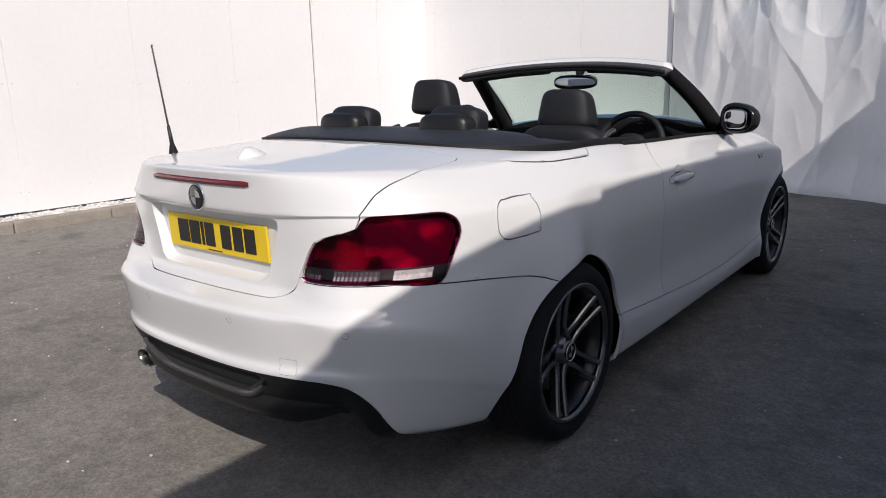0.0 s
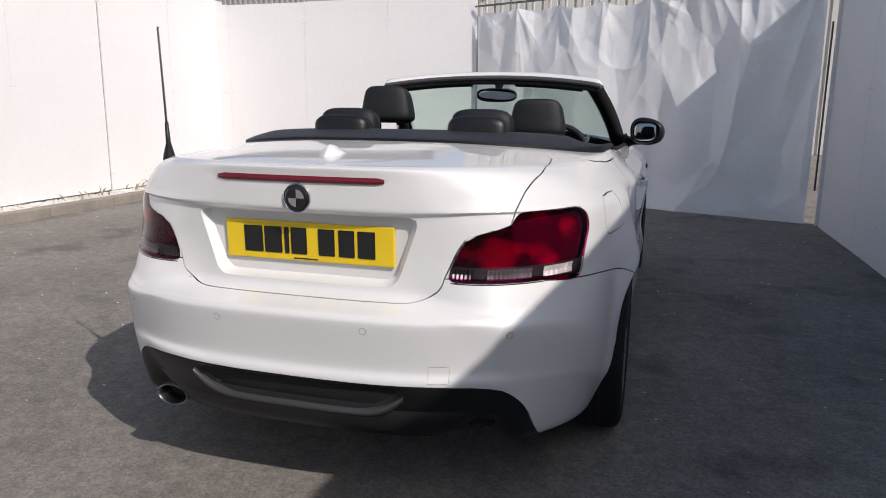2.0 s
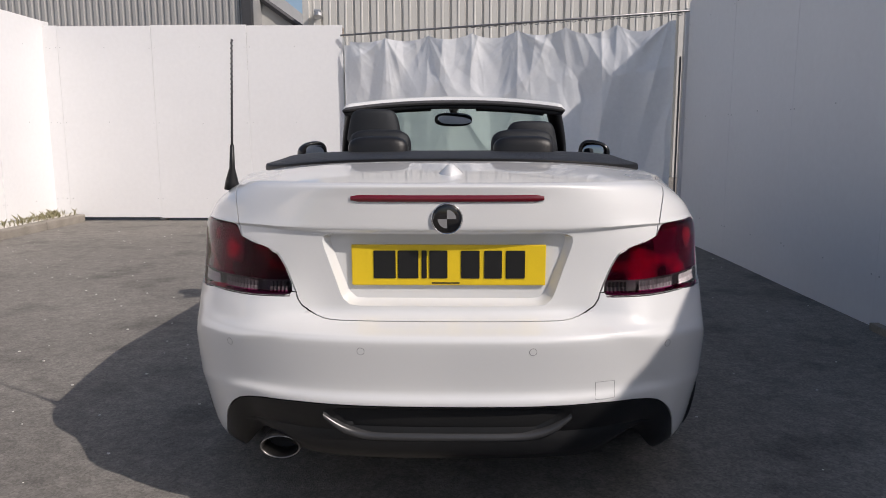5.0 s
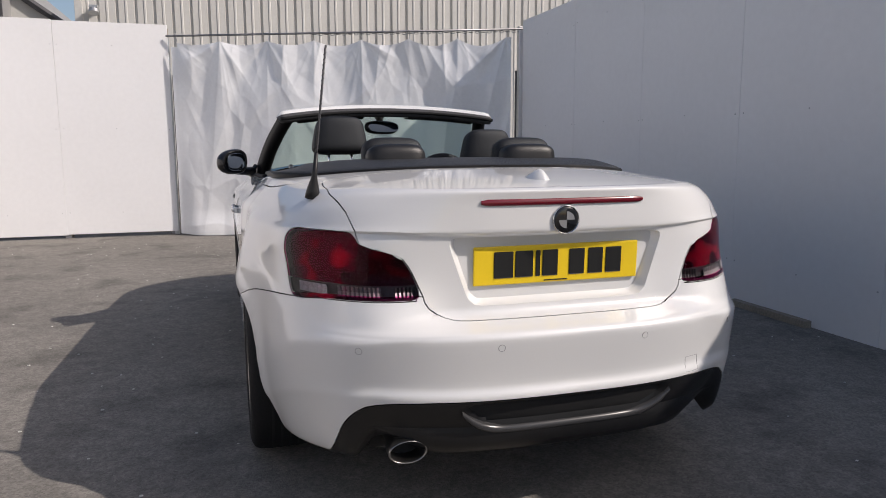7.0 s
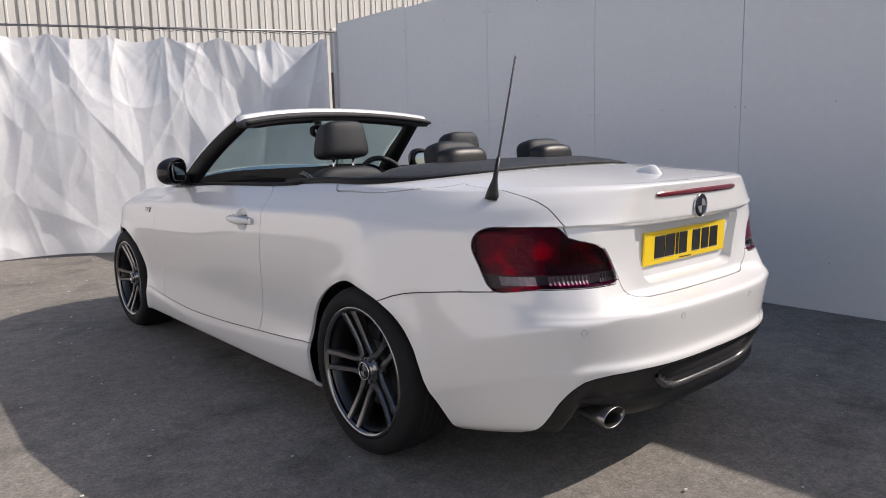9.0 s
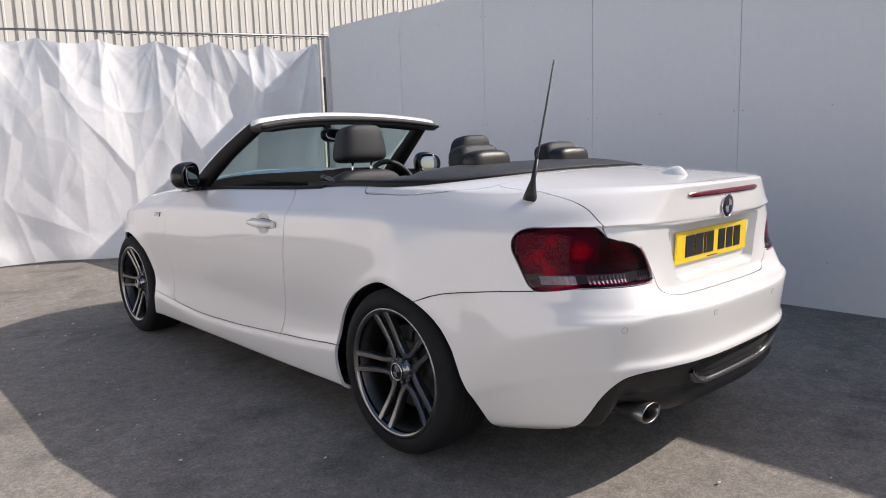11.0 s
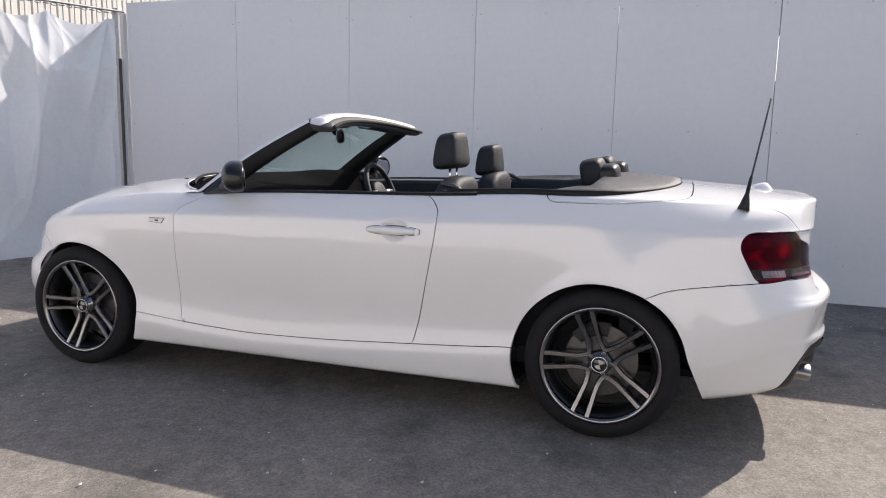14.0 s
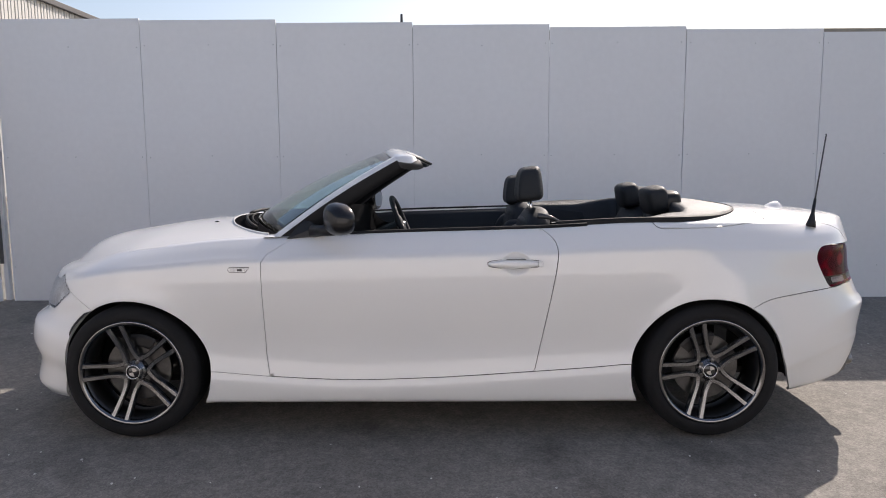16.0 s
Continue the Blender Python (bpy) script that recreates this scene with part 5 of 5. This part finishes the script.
bench = new("rear_seat", None)
bench.parent = car
tagged(bench, "black leather rear seat with two headrests")
for sx in (-0.29, 0.29):
    part("cushion", blob((sx, 0.32, 0.52), (0.50, 0.46, 0.20), 3.2), LEATHER, bench, smooth=True)
    part("backrest", blob((sx, 0.115, 0.76), (0.48, 0.16, 0.50), 3.4, 26, 18, lean=0.25), LEATHER, bench, smooth=True)
for sx in (-0.275, 0.275):
    bm = blob((0, 0, 0), (0.240, 0.115, 0.148), 3.8, 36, 22)
    part("headrest", placed(bm, pose(sx, 0.120, 1.062, -12, 0, 0)), LEATHER, bench, "rounded leather headrest", smooth=True)
    bm = blob((0, 0, 0), (0.230, 0.115, 0.124), 3.6, 36, 20)
    part("roll_bar_cover", placed(bm, pose(sx, 0.055, 1.050, -6, 0, 0)), BLACK_PLASTIC, bench, "black rollover cover", smooth=True)
part("bench_middle", box(-0.06, 0.02, 0.45, 0.06, 0.5, 0.62, 0.03, 3), BLACK_PLASTIC, bench)

# soft cover over the folded roof
rows, edge = [], []
for q in np.linspace(-1, 1, 81):
    if abs(q) > 0.70:
        t = (abs(q) - 0.70) / 0.30
        cx, cy, dx, dy = 0.0, 0.10 + 0.60 * t, 1.0, 0.0
        xi, yi = 0.640 + 0.035 * t, 0.10 + 0.60 * t
        zi = 1.022 - 0.044 * smooth01(t * 2)
    else:
        a = q / 0.70 * (math.pi / 2)
        c, s_ = math.cos(a), abs(math.sin(a))
        cx, cy, dx, dy = 0.0, 0.10, s_, -c
        xi, yi = 0.640 * s_ ** 0.62, 0.10 - 0.040 * c ** 0.5
        zi = 1.022 + 0.034 * c ** 0.8
    lo, hi = 0.05, 0.9
    for _ in range(24):
        r = (lo + hi) / 2
        lo, hi = (r, hi) if hole_edge(cx + dx * r, cy + dy * r) < 0.002 else (lo, r)
    xo, yo = cx + dx * lo, cy + dy * lo
    sg = math.copysign(1, q)
    p, _ = on_top(sg * xo, yo)
    zo = p.z + 0.002
    lip = 0.006 + 0.016 * smooth01((abs(q) - 0.52) / 0.2)
    edge.append([Vector((sg * (xo + dx), yo, zo + dz)) for dx, dz in ((0.006, -0.010), (0.007, lip * 0.4), (0.004, lip * 0.85), (-0.001, lip), (-0.010, lip * 0.8))])
    zo += lip - 0.004
    row = [Vector((sg * xo, yo, zo - 0.02))]
    for t in np.linspace(0, 1, 9):
        x, y = xo + (xi - xo) * t, yo + (yi - yo) * t
        z = zo + (zi - zo) * (0.55 * t + 0.45 * (1 - (1 - t) ** 2)) + 0.004 * min(1.0, t * 12)
        row.append(Vector((sg * x, y, z)))
    row.append(Vector((sg * (xi - 0.012), yi + 0.012 * (abs(q) < 0.7), zi - 0.014)))
    row.append(Vector((sg * (xi - 0.014), yi + 0.014 * (abs(q) < 0.7), zi - 0.16)))
    rows.append(row)
part("soft_top_cover", loft(rows), FABRIC, car, "black cloth cover over the folded roof", smooth=True)
part("cover_seal", loft(edge), TRIM_BLACK, car, "black rubber seal round the roof cover", smooth=True)


# ---- tarpaulin on its rail ----
def tarpaulin():
    """A hanging sheet, hooked to a rail, with folds that fan out from the hooks."""
    a, b = CURTAIN_A, CURTAIN_B
    d = (b - a)
    length = d.length
    d = d / length
    n = Vector((d.y, -d.x))
    hooks = np.linspace(0.015, 0.985, 8)
    rng = random.Random(41)
    pull = [(rng.uniform(0.075, 0.150), rng.uniform(0.55, 1.25), rng.uniform(1.1, 2.0)) for _ in hooks]
    nu, nv = 420, 210
    rows = []
    for j in range(nv + 1):
        v = j / nv
        row = []
        for i in range(nu + 1):
            u = i / nu
            k = np.searchsorted(hooks, u)
            h0, h1 = hooks[max(0, k - 1)], hooks[min(len(hooks) - 1, k)]
            t = 0.0 if h1 <= h0 else (u - h0) / (h1 - h0)
            sag = 4 * t * (1 - t)
            droop = (0.032 + 0.068 * h0 + 0.02 * noise.noise((h0 * 9, 2, 1))) * sag
            top = 2.36 - droop - 0.05 * (u < 0.02)
            bottom = 0.015 + 0.02 * noise.noise((u * 5, 0, 9))
            z = top + (bottom - top) * v
            s = u * length
            # broad hanging folds
            w = 0.105 * noise.noise((s * 0.95 + 0.25 * math.sin(v * 2.2), v * 0.35, 4.0)) * (0.25 + 0.9 * v)
            w += 0.016 * noise.noise((s * 2.7 + v * 0.5, v * 0.5, 7.0)) * (0.4 + 0.6 * v)
            # straight pleats that fan out from each hook
            drop = top - z + droop + 0.01
            total, weight = 0.0, 1e-6
            for q, h in enumerate(hooks):
                dx = (u - h) * length
                if abs(dx) > 1.1:
                    continue
                r = math.hypot(dx, drop)
                ang = math.atan2(dx, drop)
                strength, reach, turns = pull[q]
                f = 1 - 2.4 * abs(noise.noise((ang * turns + q * 5.3, q * 1.9, 0.4)))
                f += 0.12 - 0.4 * abs(noise.noise((ang * 4.1 + q * 3.1, q * 0.7, 2.4)))
                g = math.exp(-((dx / 0.34) ** 2))
                total += g * f * strength * (0.62 / reach) * r * math.exp(-r / reach)
                weight += g
            w += total / max(weight, 0.35)
            w -= 0.030 * sag * math.exp(-4 * v)
            cr = 1 - abs(noise.noise((s * 1.1 + v * 0.9, v * 1.1 - s * 0.4, 1.0)))
            w += 0.020 * cr ** 10
            # sharp creases of a sheet that was folded and crumpled
            near = noise.voronoi((s * 1.15 + 0.5 * v, v * 1.5 - 0.3 * s, 3.0))[0]
            w += 0.070 * max(0.0, 1 - (near[1] - near[0]) * 1.7) * (0.45 + 0.65 * (1 - v))
            near = noise.voronoi((s * 3.6 + 5.0, v * 4.6 - s * 0.8, 8.0))[0]
            w += 0.010 * max(0.0, 1 - (near[1] - near[0]) * 2.2) * (0.25 + 0.75 * (1 - v) ** 2)
            w += 0.09 * smooth01((v - 0.86) / 0.14) * (0.4 + 0.6 * noise.noise((s * 1.6, 3.3, 0.0)))
            w *= 0.12 + 0.88 * smooth01(u / 0.07)
            p = a + d * (u * length) + n * float(w)
            row.append(Vector((p.x, p.y, z)))
        rows.append(row)
    bm = loft(rows)
    root = new("tarpaulin", None)
    part("sheet", bm, TARP, root, "creased white plastic sheet", smooth=True)
    for h in hooks:
        p = a + d * (h * length)
        part("eyelet", tube([(p.x + 0.012 * math.cos(q), p.y, 2.345 + 0.012 * math.sin(q)) for q in np.linspace(0, 2 * math.pi, 9)[:-1]], 0.003, 6, closed=True), STEEL, root)
        part("hook", tube([(p.x, p.y, 2.345), (p.x + 0.01, p.y + 0.012, 2.39), (p.x, p.y, 2.47), (p.x - 0.01, p.y - 0.02, 2.455)], 0.004, 6), STEEL, root)
    tagged(root, "creased white tarpaulin hanging from a steel rail", "tarpaulin")
    rail = new("curtain_rail", None)
    ends = a - d * 0.06, b + d * 0.14
    part("pole", tube([(ends[0].x, ends[0].y, 2.44), (ends[1].x, ends[1].y, 2.46)], 0.0125, 10), RAIL, rail, smooth=True)
    m = 60
    for k in range(m):
        c = ends[0].lerp(ends[1], (k + 0.5) / m)
        q = 0.5 * math.pi * (k % 2)
        ring = [(c.x + d.x * 0.026 * math.cos(w), c.y + d.y * 0.026 * math.cos(w) + 0.010 * math.sin(w) * math.sin(q), 2.432 + 0.012 * math.sin(w) * math.cos(q)) for w in np.linspace(0, 2 * math.pi, 9)[:-1]]
        if k > 24:
            part("chain_link", tube(ring, 0.0045, 5, closed=True), RAIL, rail)
    for e, high in ((ends[0], 2.43), (ends[1], 2.50)):
        part("rail_post", box(e.x - 0.03, e.y - 0.03 + 0.08, 0, e.x + 0.03, e.y + 0.03 + 0.08, high, 0.004), STEEL, rail)
    tagged(rail, "galvanised rail with chain above the tarpaulin", "rail")


tarpaulin()
part("gate_post", box(-1.475, 6.93, 0.0, -1.415, 6.99, 1.98, 0.004), DARK_TRIM)
tagged(bpy.data.objects["gate_post"], "dark steel post at the end of the white fence", "post")
corner = part("corner_post", box(2.475, 5.275, 0.0, 2.53, 5.315, 2.44, 0.004), PANEL)
tagged(corner, "white painted corner post beside the tarpaulin", "post")
# Added dark strip: draws the black gap between tarpaulin and corner post.
strip2 = part("gap_strip", box(2.432, 5.285, 0.35, 2.447, 5.315, 1.98, 0.003), DARK_TRIM)
tagged(strip2, "dark strip standing in for the gap beside the tarpaulin", "hinge")


# ---- buildings beyond the yard ----
def cladding(x0, x1, y, z0, z1, pitch, depth, steps):
    """Profiled sheet along x: flats, a shallow rib and a deep narrow valley to each pitch."""
    bm = bmesh.new()
    x = x0
    lo, hi = [], []
    while x < x1:
        for t, d in steps:
            lo.append(bm.verts.new((x + t * pitch, y + d * depth, z0)))
            hi.append(bm.verts.new((x + t * pitch, y + d * depth, z1)))
        x += pitch
    for i in range(len(lo) - 1):
        bm.faces.new((lo[i], lo[i + 1], hi[i + 1], hi[i]))
    return bm


shed = new("warehouse", None)
tagged(shed, "light grey warehouse with ribbed metal cladding", "warehouse")
part("cladding", cladding(-4.2, 46.0, 17.8, 0.0, 7.9, 0.45, 0.06, [(0.0, 0), (0.30, 0), (0.34, -0.30), (0.42, -0.30), (0.46, 0), (0.80, 0), (0.84, 1), (0.94, 1), (0.985, 0)]), CLAD, shed, "pale ribbed sheet cladding")
part("core", box(-4.15, 17.9, 0.0, 45.8, 34.0, 7.85), CLAD, shed)
part("eaves", box(-4.3, 17.62, 7.82, 46.1, 18.1, 8.05, 0.02), DARK_TRIM, shed, "dark gutter")
part("corner_flashing", box(-4.32, 17.70, 0.0, -4.14, 17.95, 7.9, 0.01), CLAD, shed)
part("wall_lamp", join(box(-3.95, 17.45, 4.55, -3.75, 17.74, 4.62, 0.01), tube([(-3.85, 17.55, 4.55), (-3.85, 17.50, 4.42)], [0.10, 0.13], 12)), STEEL, shed, "grey wall lamp")

hall = new("factory_hall", None)
tagged(hall, "mid grey hall with fine ribbed cladding and dark corner", "hall")
part("cladding", cladding(-34.0, -7.75, 24.0, 0.0, 7.25, 0.24, 0.05, [(0.0, 0), (0.45, 0), (0.55, 1), (0.90, 1)]), CLAD_DARK, hall)
part("core", box(-34.0, 24.08, 0.0, -7.7, 40.0, 7.2), CLAD_DARK, hall)
part("corner_trim", box(-7.85, 23.85, 0.0, -7.50, 24.15, 7.25, 0.01), DARK_TRIM, hall, "dark corner trim")
part("eaves", box(-34.0, 23.6, 7.22, -7.45, 24.3, 7.5, 0.02), DARK_TRIM, hall, "dark gutter")

gable = new("gabled_shed", None)
tagged(gable, "pale gabled shed with a dark roof edge", "shed")
bm = bmesh.new()
pts = [(-16.0, 0.0), (-3.6, 0.0), (-3.6, 3.55), (-12.0, 9.5), (-16.0, 9.5)]
f0 = [bm.verts.new((x, 26.0, z)) for x, z in pts]
f1 = [bm.verts.new((x, 40.0, z)) for x, z in pts]
bm.faces.new(f0)
bm.faces.new(f1[::-1])
for i in range(len(pts)):
    j = (i + 1) % len(pts)
    bm.faces.new((f0[i], f1[i], f1[j], f0[j]))
bmesh.ops.recalc_face_normals(bm, faces=bm.faces[:])
part("wall", bm, CLAD, gable)
part("verge", tube([(-3.5, 25.9, 3.55), (-12.0, 25.9, 9.57)], 0.13, 6), DARK_TRIM, gable, "dark verge board")

spike = part("distant_post", tube([(9.0, 1.98, 0.0), (9.0, 1.98, 3.2), (9.0, 1.99, 3.86)], [0.05, 0.045, 0.02], 8), DARK_TRIM)
tagged(spike, "thin dark post beyond the fence", "post")

# ---- weeds and grit ----
rng = random.Random(4)
for cx, cy, count in ((-5.32, 6.40, 120), (-5.30, 5.8, 90), (-5.34, 5.1, 50), (-5.32, 3.9, 20)):
    bm = bmesh.new()
    for _ in range(count):
        x, y = cx + rng.gauss(0, 0.08), cy + rng.gauss(0, 0.22)
        h, a = rng.uniform(0.03, 0.13), rng.uniform(0, 6.28)
        dx, dy = math.cos(a), math.sin(a)
        w = rng.uniform(0.003, 0.007)
        q = [Vector((x - dy * w, y + dx * w, 0.07)), Vector((x + dy * w, y - dx * w, 0.07)), Vector((x + dx * h * 0.3 + dy * w, y + dy * h * 0.3 - dx * w, 0.07 + h * 0.7)), Vector((x + dx * h * 0.7, y + dy * h * 0.7, 0.07 + h))]
        v = [bm.verts.new(p) for p in q]
        bm.faces.new((v[0], v[1], v[2]))
        bm.faces.new((v[0], v[2], v[3]))
    tagged(part("weeds", bm, WEED), "dry green weeds along the kerb", "weeds", kind="stuff")

bm = bmesh.new()
for _ in range(420):
    x, y = rng.uniform(-5.0, 2.4), rng.uniform(-2.0, 6.5)
    if abs(x) < 0.9 and -0.9 < y < 3.4:
        continue
    r = rng.uniform(0.0025, 0.0065)
    bmesh.ops.create_icosphere(bm, subdivisions=1, radius=r, matrix=Matrix.Translation((x, y, r * 0.2)) @ Matrix.Diagonal((1.4, 1.0, 0.6, 1)))
tagged(part("grit", bm, GRAVEL), "pale grit scattered on the asphalt", "grit", kind="stuff")
